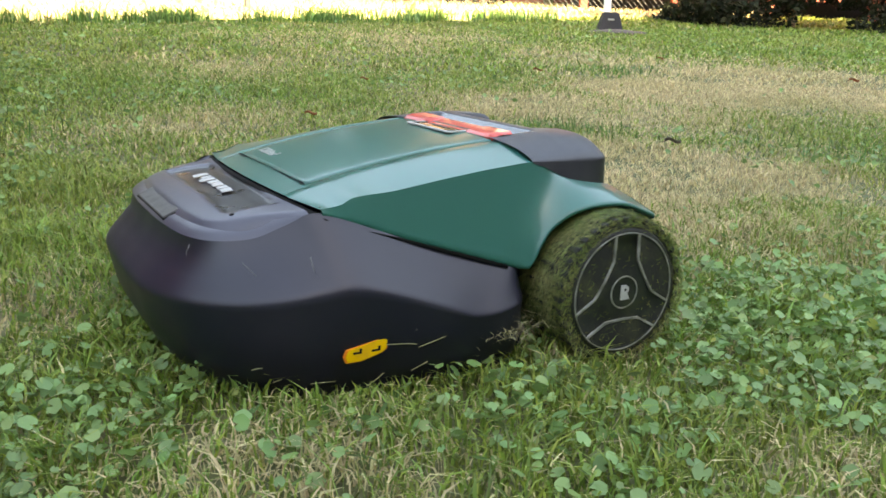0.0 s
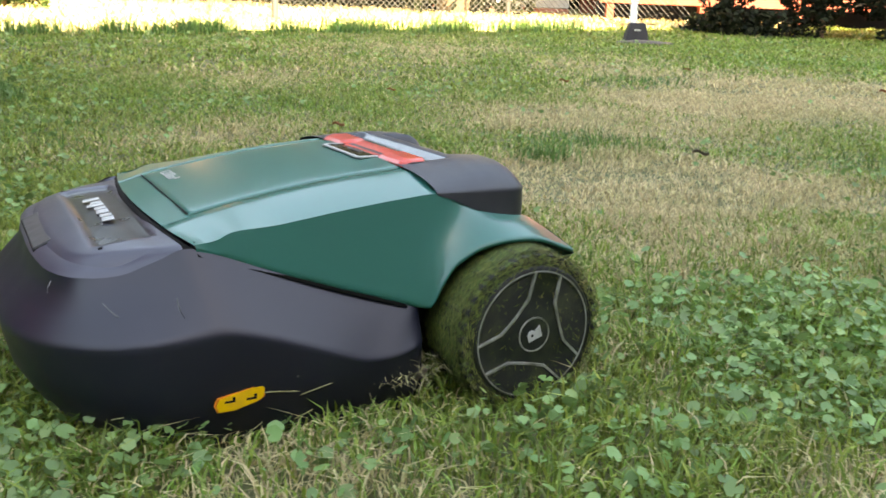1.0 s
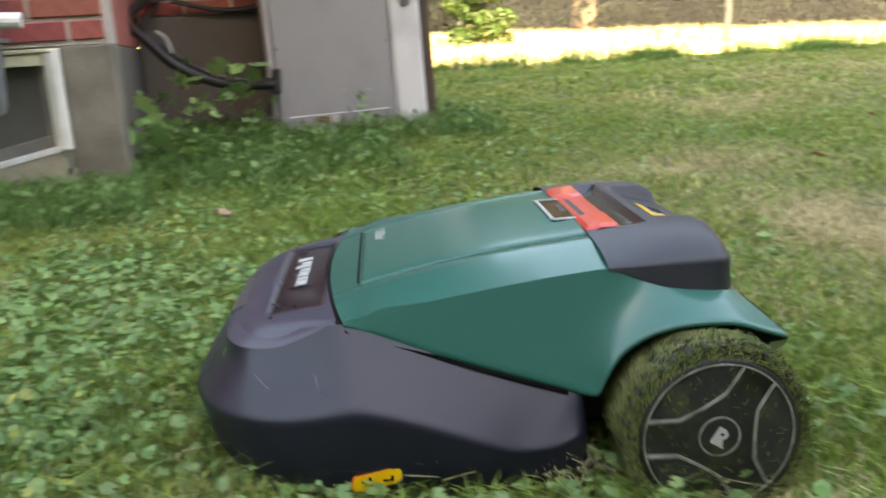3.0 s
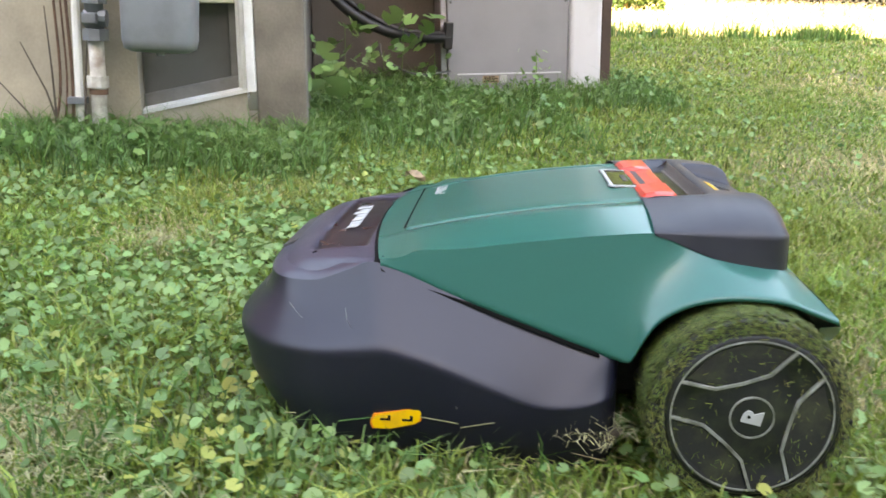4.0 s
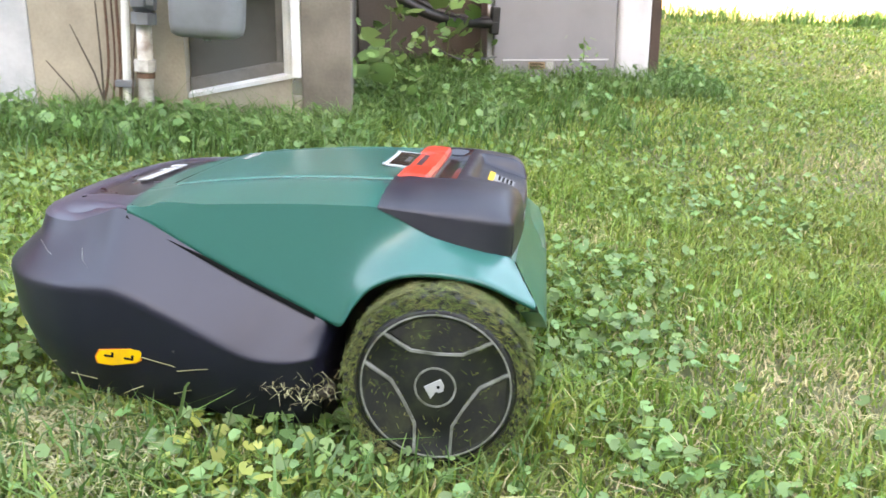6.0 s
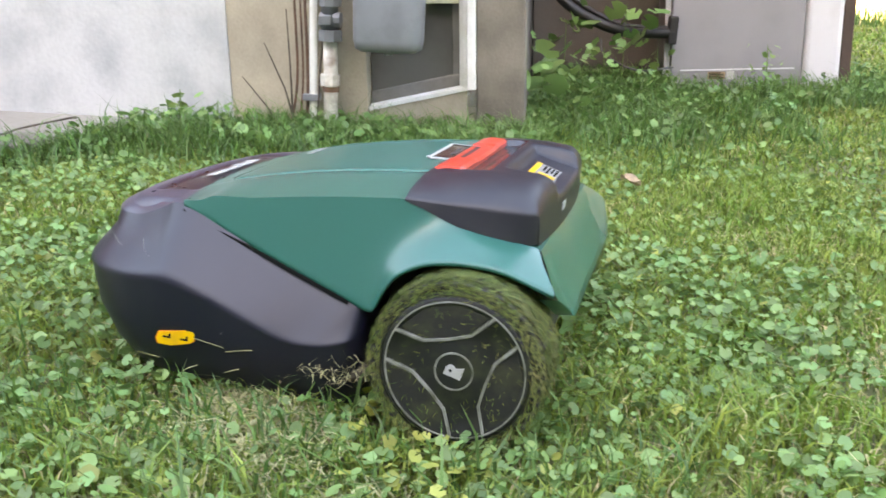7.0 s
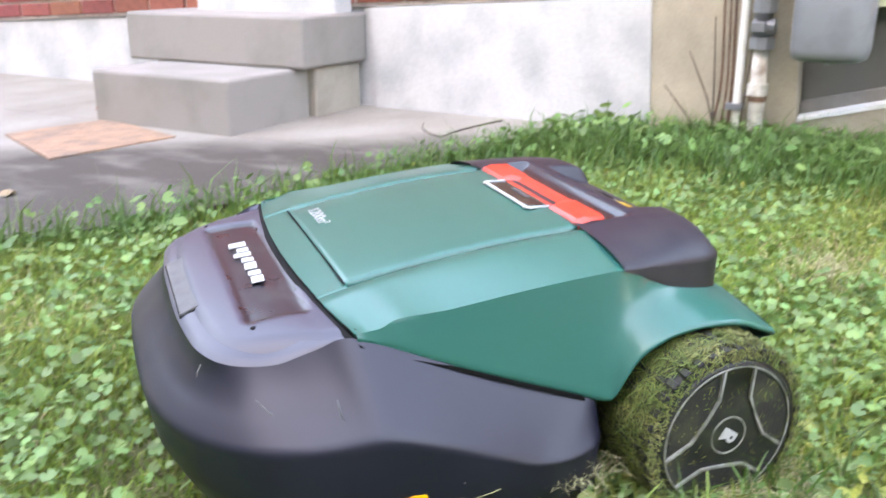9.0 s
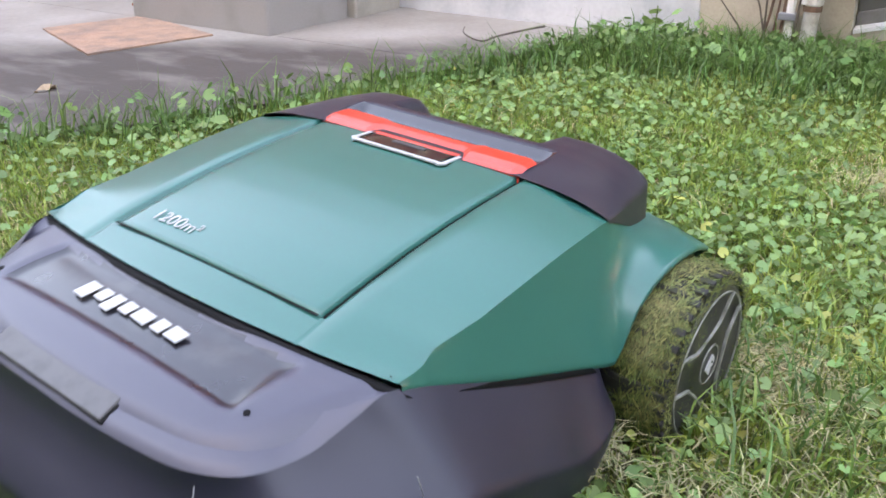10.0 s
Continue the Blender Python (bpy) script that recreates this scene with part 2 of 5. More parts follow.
CABLE = material("black_cable", (0.014, 0.013, 0.013), 0.5, vary=0.2, scale=20, fine=200, bump=0.2)
MAT = material("rust_brown_mat", (0.34, 0.2, 0.13), 0.95, vary=0.4, scale=13, fine=160, bump=0.8, second=(0.17, 0.125, 0.1), amount=0.8)
TWIG = material("dry_twig", (0.09, 0.07, 0.055), 0.9, vary=0.2, bump=0.4)
DEADLEAF = material("dead_leaf", (0.34, 0.24, 0.15), 0.8, vary=0.3, scale=60, fine=300, bump=0.3)
REDLEAF = material("orange_dead_leaf", (0.3, 0.09, 0.035), 0.8, vary=0.3, scale=60, fine=300, bump=0.3)
EARTH = material("bare_earth", (0.1, 0.08, 0.065), 0.95, vary=0.4, scale=30, fine=140, bump=1.0)
REDPAINT = material("faded_red_boards", (0.36, 0.07, 0.04), 0.7, vary=0.12, scale=5, fine=80, bump=0.3)
WOOD = material("tree_bark", (0.19, 0.13, 0.085), 0.9, vary=0.3, scale=14, fine=90, bump=0.8)
HEDGE = material("hedge_leaf", (0.05, 0.095, 0.022), 0.55, vary=0.45, island=True, bump=0.0, translucent=0.3)
# near-black leaves: the shade inside the woods is put into their colour
WOODS = material("shaded_far_leaf", (0.0095, 0.0145, 0.005), 0.7, vary=0.5, island=True, bump=0.0, translucent=0.1, spec=0.2)
GALV = material("galvanised_wire", (0.1, 0.102, 0.1), 0.5, 0.5, vary=0.1, scale=20, fine=200, bump=0.1)
DARKMATT = material("black_marker_and_shed_shade", (0.012, 0.012, 0.015), 0.75, vary=0.15, scale=12, fine=300, bump=0.1)
PLAIN = material("plain_rendered_wall", (0.22, 0.22, 0.222), 0.9, vary=0.1, scale=2, fine=60, bump=0.3)

# ---- building helpers ----
def part(name, bm, mat, parent=None, label="", smooth=False, m=None):
    me = bpy.data.meshes.new(name)
    bm.to_mesh(me)
    bm.free()
    me.materials.append(mat)
    if smooth:
        me.polygons.foreach_set("use_smooth", [True] * len(me.polygons))
    ob = new(name, me)
    if parent:
        ob.parent = parent
    if m is not None:
        ob.matrix_basis = m
    if label:
        tagged(ob, label)
    return ob

def thing(name, label, category, group="", kind="", m=None):
    ob = new(name)
    if m is not None:
        ob.matrix_world = m
    return tagged(ob, label, category, group, kind)

def block(lo, hi, bevel=0.004, seg=2):
    bm = bmesh.new()
    bmesh.ops.create_cube(bm, size=1)
    for q in bm.verts:
        q.co = Vector([(lo[i] + hi[i]) / 2 + q.co[i] * (hi[i] - lo[i]) for i in range(3)])
    if bevel:
        bmesh.ops.bevel(bm, geom=bm.edges[:], offset=bevel, segments=seg, affect="EDGES", profile=0.5)
    return bm

def grid(rows, closed=False):
    """A sheet from rows of points."""
    bm = bmesh.new()
    vs = [[bm.verts.new(p) for p in r] for r in rows]
    for a, b in zip(vs, vs[1:]):
        for i in range(len(a) - (0 if closed else 1)):
            j = (i + 1) % len(a)
            try:
                bm.faces.new((a[i], a[j], b[j], b[i]))
            except ValueError:
                pass
    bmesh.ops.remove_doubles(bm, verts=bm.verts[:], dist=0.0002)
    bmesh.ops.recalc_face_normals(bm, faces=bm.faces[:])
    return bm

def tube(points, radius, sides=10, taper=1.0):
    pts = [Vector(p) for p in points]
    rows = []
    for i, p in enumerate(pts):
        d = (pts[min(i + 1, len(pts) - 1)] - pts[max(i - 1, 0)]).normalized()
        a = d.cross(Vector((0.31, 0.17, 0.93))).normalized()
        b = d.cross(a)
        r = radius * (1 + (taper - 1) * i / max(1, len(pts) - 1))
        rows.append([p + (a * math.cos(k * math.tau / sides) + b * math.sin(k * math.tau / sides)) * r for k in range(sides)])
    bm = grid(rows, True)
    caps = [e for e in bm.edges if e.is_boundary]
    bmesh.ops.holes_fill(bm, edges=caps)
    return bm

def lathe(profile, sides=48):
    """Turned about the y axis: profile of (radius, y)."""
    rows = [[(r * math.cos(k * math.tau / sides), y, r * math.sin(k * math.tau / sides)) for k in range(sides)] for r, y in profile]
    return grid(rows, True)

def spline(pts, count):
    """Catmull-Rom through the points."""
    p = np.array(pts, float)
    e = np.vstack([2 * p[0] - p[1], p, 2 * p[-1] - p[-2]])
    out = []
    for s in np.linspace(0, len(p) - 1, count):
        i = min(int(s), len(p) - 2)
        t = s - i
        a, b, c, d = e[i:i + 4]
        out.append(0.5 * (2 * b + (c - a) * t + (2 * a - 5 * b + 4 * c - d) * t * t + (3 * b - a - 3 * c + d) * t ** 3))
    return np.array(out)

def fast_mesh(name, verts, faces_per, template, count, mat):
    """Many small alike pieces as one mesh: verts (count, k, 3), template: faces of one piece."""
    k = verts.shape[1]
    loops = np.concatenate([np.array(f) for f in template])
    sizes = np.array([len(f) for f in template])
    allv = (np.arange(count)[:, None] * k + loops[None]).ravel()
    starts = np.concatenate([[0], np.cumsum(np.tile(sizes, count))[:-1]])
    me = bpy.data.meshes.new(name)
    me.vertices.add(count * k)
    me.vertices.foreach_set("co", verts.astype(np.float32).ravel())
    me.loops.add(len(allv))
    me.loops.foreach_set("vertex_index", allv.astype(np.int32))
    me.polygons.add(len(starts))
    me.polygons.foreach_set("loop_start", starts.astype(np.int32))
    me.update(calc_edges=True)
    me.materials.append(mat)
    return new(name, me)

def blades(name, xy, z, height, width, mat, lean=0.5, rng=None, grow=1.0):
    """Tapered, bent blades rooted at the points."""
    n = len(xy)
    a = rng.uniform(0, math.tau, n)
    h = height * rng.uniform(0.45, 1.3, n) * grow * np.where(rng.uniform(0, 1, n) < 0.06, 1.5, 1.0)
    b = lean * rng.uniform(0.2, 1.3, n) * h
    da = rng.uniform(0, math.tau, n)
    side = np.stack([np.cos(a), np.sin(a), np.zeros(n)], 1) * (width * rng.uniform(0.6, 1.3, n))[:, None] / 2
    root = np.stack([xy[:, 0], xy[:, 1], z - 0.004], 1)
    bend = np.stack([np.cos(da) * b, np.sin(da) * b, np.zeros(n)], 1)
    up = np.stack([np.zeros(n), np.zeros(n), h], 1)
    mid = root + up * 0.55 + bend * 0.28
    tip = root + up * (1 - 0.25 * lean) + bend
    v = np.stack([root - side, root + side, mid + side * 0.85, mid - side * 0.85, tip], 1)
    return fast_mesh(name, v, 2, [(0, 1, 2, 3), (3, 2, 4)], n, mat)

def leaves(name, xy, z, height, size, mat, rng=None, tilt=0.65):
    """Round, notched, slightly cupped leaves on the points."""
    n = len(xy)
    s = size * rng.uniform(0.35, 1.15, n)
    c = np.stack([xy[:, 0], xy[:, 1], z + height * rng.uniform(0.1, 1.1, n)], 1)
    nrm = np.stack([rng.normal(0, tilt, n), rng.normal(0, tilt, n), np.ones(n)], 1)
    nrm /= np.linalg.norm(nrm, axis=1)[:, None]
    ang = rng.uniform(0, math.tau, n)
    e1 = np.stack([np.cos(ang), np.sin(ang), np.zeros(n)], 1)
    e1 -= nrm * np.sum(e1 * nrm, 1)[:, None]
    e1 /= np.linalg.norm(e1, axis=1)[:, None]
    e2 = np.cross(nrm, e1)
    ring = []
    for k in range(11):
        q = math.radians(16) + k * math.radians(328) / 10
        r = s * ((0.455, 0.52)[k % 2] if k not in (0, 10) else 0.5)
        ring.append(c + e1 * (np.cos(q) * r)[:, None] + e2 * (np.sin(q) * r)[:, None] + nrm * (s * (0.09 - 0.04 * (k % 2)))[:, None])
    v = np.stack([c + e1 * (s * 0.1)[:, None]] + ring, 1)
    return fast_mesh(name, v, 10, [(0, k, k + 1) for k in range(1, 11)], n, mat)

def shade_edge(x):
    """Where the added wall's shadow ends and the paler far lawn colour begins."""
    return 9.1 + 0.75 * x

def rise(y):
    """Height of the lawn: level near by, climbing gently away from the house."""
    u = np.minimum((np.asarray(y, float) - 1.6) / 0.5, 60)
    return 0.065 * 0.5 * np.log1p(np.exp(u))

HOUSE = pose(0, 0, 0, 0, 0, -46.6)
HOUSE_TILT = pose(-2.968, -2.32, 0, 2.0, 0, 0) @ pose(2.968, 2.32, 0)
HT = HOUSE @ pose(0, -0.6, 0, 0.9, 0, 0) @ pose(0, 0.6, 0) @ HOUSE_TILT
INV = np.array(HOUSE.to_3x3().transposed())

def house_xy(xy):
    return xy @ INV[:2, :2].T

# edge of the paved slab in the house's own plan: distance along the wall for each distance out from it
SLAB = [(-3.2, -1.5), (-2.8, -1.57), (-2.31, -1.68), (-2.06, -1.78), (-1.68, -1.88), (-1.4, -2.0), (-1.19, -2.13), (-0.6, -2.6), (0.3, -3.4), (3.0, -6.0)]

def on_lawn(xy, margin=0.0):
    q = house_xy(xy)
    edge = np.interp(q[:, 0], [a for a, b in SLAB], [b for a, b in SLAB])
    free = q[:, 1] > edge + margin
    inside = (q[:, 0] < -2.95) & (q[:, 1] < -0.36) | (q[:, 0] < -4.3) & (q[:, 1] < 0.9)
    cab = (q[:, 0] < -4.02) & (q[:, 1] > 0.2) & (q[:, 1] < 0.9)
    return free & ~inside & ~cab

# ---- ground, slab and house ----
def ground_sheet():
    xs = np.concatenate([np.linspace(-60, -8, 14), np.linspace(-7, 7, 90), np.linspace(8, 60, 14)])
    ys = np.concatenate([np.linspace(-30, -3, 10), np.linspace(-2.5, 10, 90), np.linspace(10.5, 60, 30)])
    rows = []
    for y in ys:
        rows.append([(x, y, float(rise(min(y, 30))) + 0.012 * noise.noise((x * 0.9, y * 0.9, 0)) + 0.006 * noise.noise((x * 4, y * 4, 3)) - 0.012) for x in xs])
    bm = bmesh.new()
    vs = [[bm.verts.new(p) for p in r] for r in rows]
    for a, b in zip(vs, vs[1:]):
        for i in range(len(a) - 1):
            f = bm.faces.new((a[i], a[i + 1], b[i + 1], b[i]))
            # past the shadow line the ground takes the painted sunlit colour
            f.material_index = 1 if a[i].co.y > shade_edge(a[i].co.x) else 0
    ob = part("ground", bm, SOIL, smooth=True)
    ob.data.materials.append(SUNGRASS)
    return tagged(ob, "sloping soil and thatch under a patchy lawn", "ground", kind="structure")
ground_sheet()

def slab():
    # paved area in poured bays with narrow open joints
    top = thing("pavement", "stained grey concrete slab beside the house steps", "pavement", kind="structure", m=HOUSE)
    edge = lambda w: float(np.interp(w, [a for a, b in SLAB], [b for a, b in SLAB]))
    cuts = [-3.3, -2.3, -0.4, 2.4]
    for w0, w1 in zip(cuts, cuts[1:]):
        ws = np.linspace(w0 + 0.0015, w1 - 0.0015, 14)
        z = lambda w: 0.04 - 0.035 * min(1, max(0, (w + 2.9) / 2.0))
        rows = []
        for k in range(10):
            row = []
            for w in ws:
                e = edge(w) + 0.012 * noise.noise((w * 5, 1, 0))
                u = -6.5 + (e + 6.5) * k / 9
                row.append((w, u, z(w) + 0.003 * noise.noise((w * 3, u * 3, 7))))
            rows.append(row)
        bm = grid(rows)
        ext = bmesh.ops.extrude_face_region(bm, geom=bm.faces[:])
        for q in ext["geom"]:
            if isinstance(q, bmesh.types.BMVert):
                q.co.z -= 0.12
        bmesh.ops.recalc_face_normals(bm, faces=bm.faces[:])
        part("slab_bay", bm, SLABCON, top)
slab()

WALL_W = -2.968
def wall_piece(name, lo, hi, mat, label, bevel=0.006):
    ob = part(name, block(lo, hi, bevel), mat, m=HT)
    return tagged(ob, label, "wall", kind="structure")
FZ = 0.424
wall_piece("wall_stucco", (WALL_W - 0.3, -2.32, -0.3), (WALL_W, -1.2835, FZ), STUCCO, "white stuccoed foundation wall with grey stains", 0.0015)
wall_piece("wall_stucco_left", (WALL_W - 0.3, -5.2, -0.3), (WALL_W - 0.02, -2.324, FZ), STUCCO, "white stuccoed foundation wall behind the steps")
wall_piece("wall_tan", (WALL_W - 0.3, -1.283, -0.3), (WALL_W - 0.006, -0.85, FZ), TANCON, "tan concrete foundation wall beside the pipe", 0.0015)
wall_piece("wall_below_window", (WALL_W - 0.3, -0.846, -0.3), (WALL_W - 0.02, -0.516, 0.03), TANCON, "tan concrete below the basement window")
wall_piece("wall_pilaster", (WALL_W - 0.3, -0.512, -0.3), (WALL_W - 0.004, -0.365, FZ + 0.002), PILCON, "tan concrete corner of the foundation")
wall_piece("wall_return", (WALL_W - 1.7, -0.5, -0.3), (WALL_W - 0.304, -0.372, FZ), DARKCON, "dark concrete return of the house corner")
wall_piece("wall_return_brick", (WALL_W - 1.7, -0.5, FZ + 0.004), (WALL_W - 0.304, -0.374, 2.45), BRICK, "red brick return of the house corner", 0.0)
wall_piece("wall_recess", (-4.75, -0.368, -0.3), (-4.4, 0.86, FZ + 0.13), DARKCON, "dark concrete wall set back from the corner")
wall_piece("lintel", (WALL_W - 0.3, -0.846, FZ - 0.012), (WALL_W - 0.01, -0.516, FZ), CREAM, "cream painted lintel over the basement window", 0.003)

def brick_wall(name, lo, hi, face_w, u0, u1, courses, label, foot=FZ):
    core = part(name, block(lo, (hi[0], hi[1], foot + 0.51), 0.0), MORTAR, m=HT)
    upper = part(name + "_upper", block((lo[0], lo[1], foot + 0.512), hi, 0.0), BRICK, m=HT)
    tagged(upper, "plain upper part of the red brick house wall", "wall", kind="structure")
    tagged(core, label, "wall", kind="structure")
    full = block((-0.09, -0.1, -0.0285), (0, 0.1, 0.0285), 0.004, 1)
    half = block((-0.09, -0.047, -0.0285), (0, 0.047, 0.0285), 0.004, 1)
    meshes = []
    for bm in (full, half):
        me = bpy.data.meshes.new("brick"); bm.to_mesh(me); bm.free(); me.materials.append(BRICK); meshes.append(me)
    rng = random.Random(4)
    for c in range(courses):
        z = foot + 0.012 + 0.034 + c * 0.068
        u = u0 + (0.1 if c % 2 else 0.0)
        if c % 2:
            ob = new("brick", meshes[1]); ob.parent = core
            ob.matrix_basis = pose(face_w + rng.uniform(0, 0.003), u0 + 0.047, z)
            u = u0 + 0.106
        while u + 0.2 <= u1 + 0.001:
            ob = new("brick", meshes[0]); ob.parent = core
            ob.matrix_basis = pose(face_w + rng.uniform(0, 0.003), u + 0.1, z, rng.uniform(-0.3, 0.3), 0, rng.uniform(-0.3, 0.3))
            u += 0.212
        if u + 0.094 <= u1 + 0.001:
            ob = new("brick", meshes[1]); ob.parent = core
            ob.matrix_basis = pose(face_w, u + 0.047, z)
brick_wall("wall_brick", (WALL_W - 0.3, -5.2, FZ + 0.004), (WALL_W - 0.012, -0.37, 2.45), WALL_W - 0.003, -5.136, -0.372, 7, "red brick house wall with pale mortar above the foundation")
brick_wall("wall_brick_recess", (-4.75, -0.366, FZ + 0.134), (-4.412, 0.86, 2.45), -4.403, -0.36, 0.86, 7, "red brick wall set back behind the house corner", FZ + 0.12)
tagged(part("house_roof", block((-9.0, -5.3, 2.45), (-2.94, 0.9, 2.53), 0.02), PLAIN, m=HT), "plain flat roof over the brick house", "roof", kind="structure")

def window():
    w = thing("window_1", "basement window with dark screen and white painted frame", "window", kind="structure", m=HT)
    slope = lambda u: 0.2 * (u + 0.846)
    part("pane", block((WALL_W - 0.075, -0.846, 0.05), (WALL_W - 0.062, -0.566, FZ - 0.02), 0.0), GLASS, w)
    part("window_frame", block((WALL_W - 0.075, -0.566, 0.1), (WALL_W - 0.03, -0.556, FZ - 0.014), 0.002), WHITEPAINT, w)
    part("window_jamb", block((WALL_W - 0.07, -0.556, 0.1), (WALL_W - 0.012, -0.54, FZ - 0.014), 0.003), WHITEPAINT, w, "white window jamb")
    part("window_casing", block((WALL_W - 0.05, -0.54, 0.12), (WALL_W + 0.012, -0.513, FZ - 0.004), 0.003), WHITEPAINT, w)
    part("head_trim", block((WALL_W - 0.075, -0.846, FZ - 0.05), (WALL_W - 0.02, -0.566, FZ - 0.014), 0.003), CREAM, w, "cream head trim")
    ends = (-0.846, -0.54)
    sill = grid([[(WALL_W - d, u, z + slope(u)) for u in ends] for d, z in ((0.005, 0.056), (0.005, 0.068), (0.062, 0.075))])
    part("window_sill", sill, WHITEPAINT, w, "chipped white sill")
    wedge = grid([[(WALL_W - 0.009, u, -0.1) for u in ends], [(WALL_W - 0.009, u, 0.0565 + slope(u)) for u in ends]])
    part("sill_apron", wedge, TANCON, w, "tan concrete under the sill")
    part("sill_bed", block((WALL_W - 0.16, -0.846, -0.05), (WALL_W - 0.012, -0.55, 0.05), 0.0), TANCON, w)
    rail = grid([[(WALL_W - d, u, z + slope(u)) for u in (-0.846, -0.566)] for d, z in ((0.0615, 0.05), (0.05, 0.05), (0.048, 0.054), (0.048, 0.106), (0.05, 0.11), (0.0615, 0.11))])
    part("screen_rail", rail, SASH, w, "grey-brown bottom rail of the sash")
    part("screen_stile", block((WALL_W - 0.0615, -0.588, 0.08), (WALL_W - 0.05, -0.5665, FZ - 0.05), 0.002), SASH, w)
window()

def steps():
    low = thing("concrete_step", "lower grey painted concrete step on the slab", "step", "steps to the door", m=HOUSE)
    part("tread", block((-2.69, -3.03, 0.0), (-2.284, -2.415, 0.206), 0.012, 3), STEPCON, low)
    up = thing("concrete_step", "upper grey concrete step slab on a beige block base", "step", "steps to the door", m=HOUSE)
    part("slab", block((-2.985, -3.2, 0.206), (-2.605, -2.368, 0.38), 0.012, 3), STEPCON, up)
    part("base", block((-2.965, -3.15, 0.0), (-2.694, -2.388, 0.204), 0.01, 3), BEIGE, up, "beige block base")
    ob = part("door_plinth", block((-2.96, -3.05, 0.392), (-2.85, -2.39, 0.66), 0.01), STUCCO, m=HT)
    tagged(ob, "white concrete plinth under the doorway", "plinth", kind="structure")
steps()

def meter():
    m = thing("gas_meter", "grey painted gas meter on the foundation wall", "meter", m=HOUSE)
    pts = []
    prof = [(0.296, 0.30), (0.298, 0.78), (0.306, 0.93), (0.33, 0.985), (0.42, 1.0), (0.495, 1.0), (0.5, 0.96)]
    for z, s in prof:
        ring = []
        for k in range(28):
            a = k * math.tau / 28
            cx, cy = abs(math.cos(a)) ** 0.55 * math.copysign(1, math.cos(a)), abs(math.sin(a)) ** 0.55 * math.copysign(1, math.sin(a))
            ring.append((-2.81 + 0.075 * s * cx, -0.765 + 0.1 * s * cy, z))
        pts.append(ring)
    bm = grid(pts, True)
    bmesh.ops.holes_fill(bm, edges=[e for e in bm.edges if e.is_boundary])
    part("body", bm, METERGREY, m, smooth=True)
    part("flange", block((-2.9, -0.88, 0.5), (-2.72, -0.652, 0.512), 0.004), METERGREY, m)
    part("top_cover", block((-2.89, -0.86, 0.513), (-2.73, -0.67, 0.75), 0.02, 3), METERGREY, m)
    part("side_valve", tube([(-2.8, -0.66, 0.56), (-2.8, -0.6, 0.56)], 0.022, 12), WHITEPAINT, m)
    part("drain_plug", tube([(-2.8, -0.765, 0.299), (-2.8, -0.765, 0.288)], 0.012, 8), METERGREY, m)
    p = thing("gas_pipe", "flaking white gas riser with rusty fittings", "pipe", m=HOUSE)
    part("riser", tube([(-2.9, -0.955, -0.05), (-2.9, -0.955, 0.2), (-2.905, -0.96, 0.34)], 0.022, 12), PIPE, p, smooth=True)
    part("upper_riser", tube([(-2.905, -0.96, 0.34), (-2.905, -0.965, 0.9)], 0.026, 12), METERGREY, p, smooth=True)
    for z, r in ((0.2, 0.031), (0.33, 0.036), (0.43, 0.034), (0.53, 0.045)):
        part("coupling", tube([(-2.9, -0.957, z - 0.016), (-2.9, -0.957, z + 0.016)], r, 8), METERGREY if z > 0.3 else PIPE, p)
    part("valve_key", block((-2.885, -0.985, 0.36), (-2.86, -0.945, 0.39), 0.004), METERGREY, p)
    part("wall_conduit", tube([(-2.945, -1.02, 0.04), (-2.945, -1.02, 0.9)], 0.012, 8), WHITEPAINT, p, "thin white conduit")
    part("rust_band", tube([(-2.9, -0.955, 0.165), (-2.9, -0.955, 0.18)], 0.026, 12), RUST, p, "rusty band")
    for q, (u, r) in enumerate(((-1.045, 0.0045), (-1.06, 0.003), (-1.078, 0.004))):
        part("old_wire", tube(spline([(-2.945, u - 0.01 * q, 0.02), (-2.95, u + 0.006, 0.2), (-2.95, u - 0.004, 0.5), (-2.95, u, 0.9)], 20), r, 6), RUST, p, "rust-brown wire")
    part("valve_body", tube([(-2.9, -0.985, 0.375), (-2.9, -0.925, 0.375)], 0.024, 10), METERGREY, p)
    part("bracket", block((-2.965, -1.05, 0.13), (-2.925, -1.0, 0.15), 0.002), METERGREY, p)
meter()

LEAN = HOUSE @ pose(0, 0.5, 0.12, 4.0, 0, 0) @ pose(0, -0.5, -0.12)

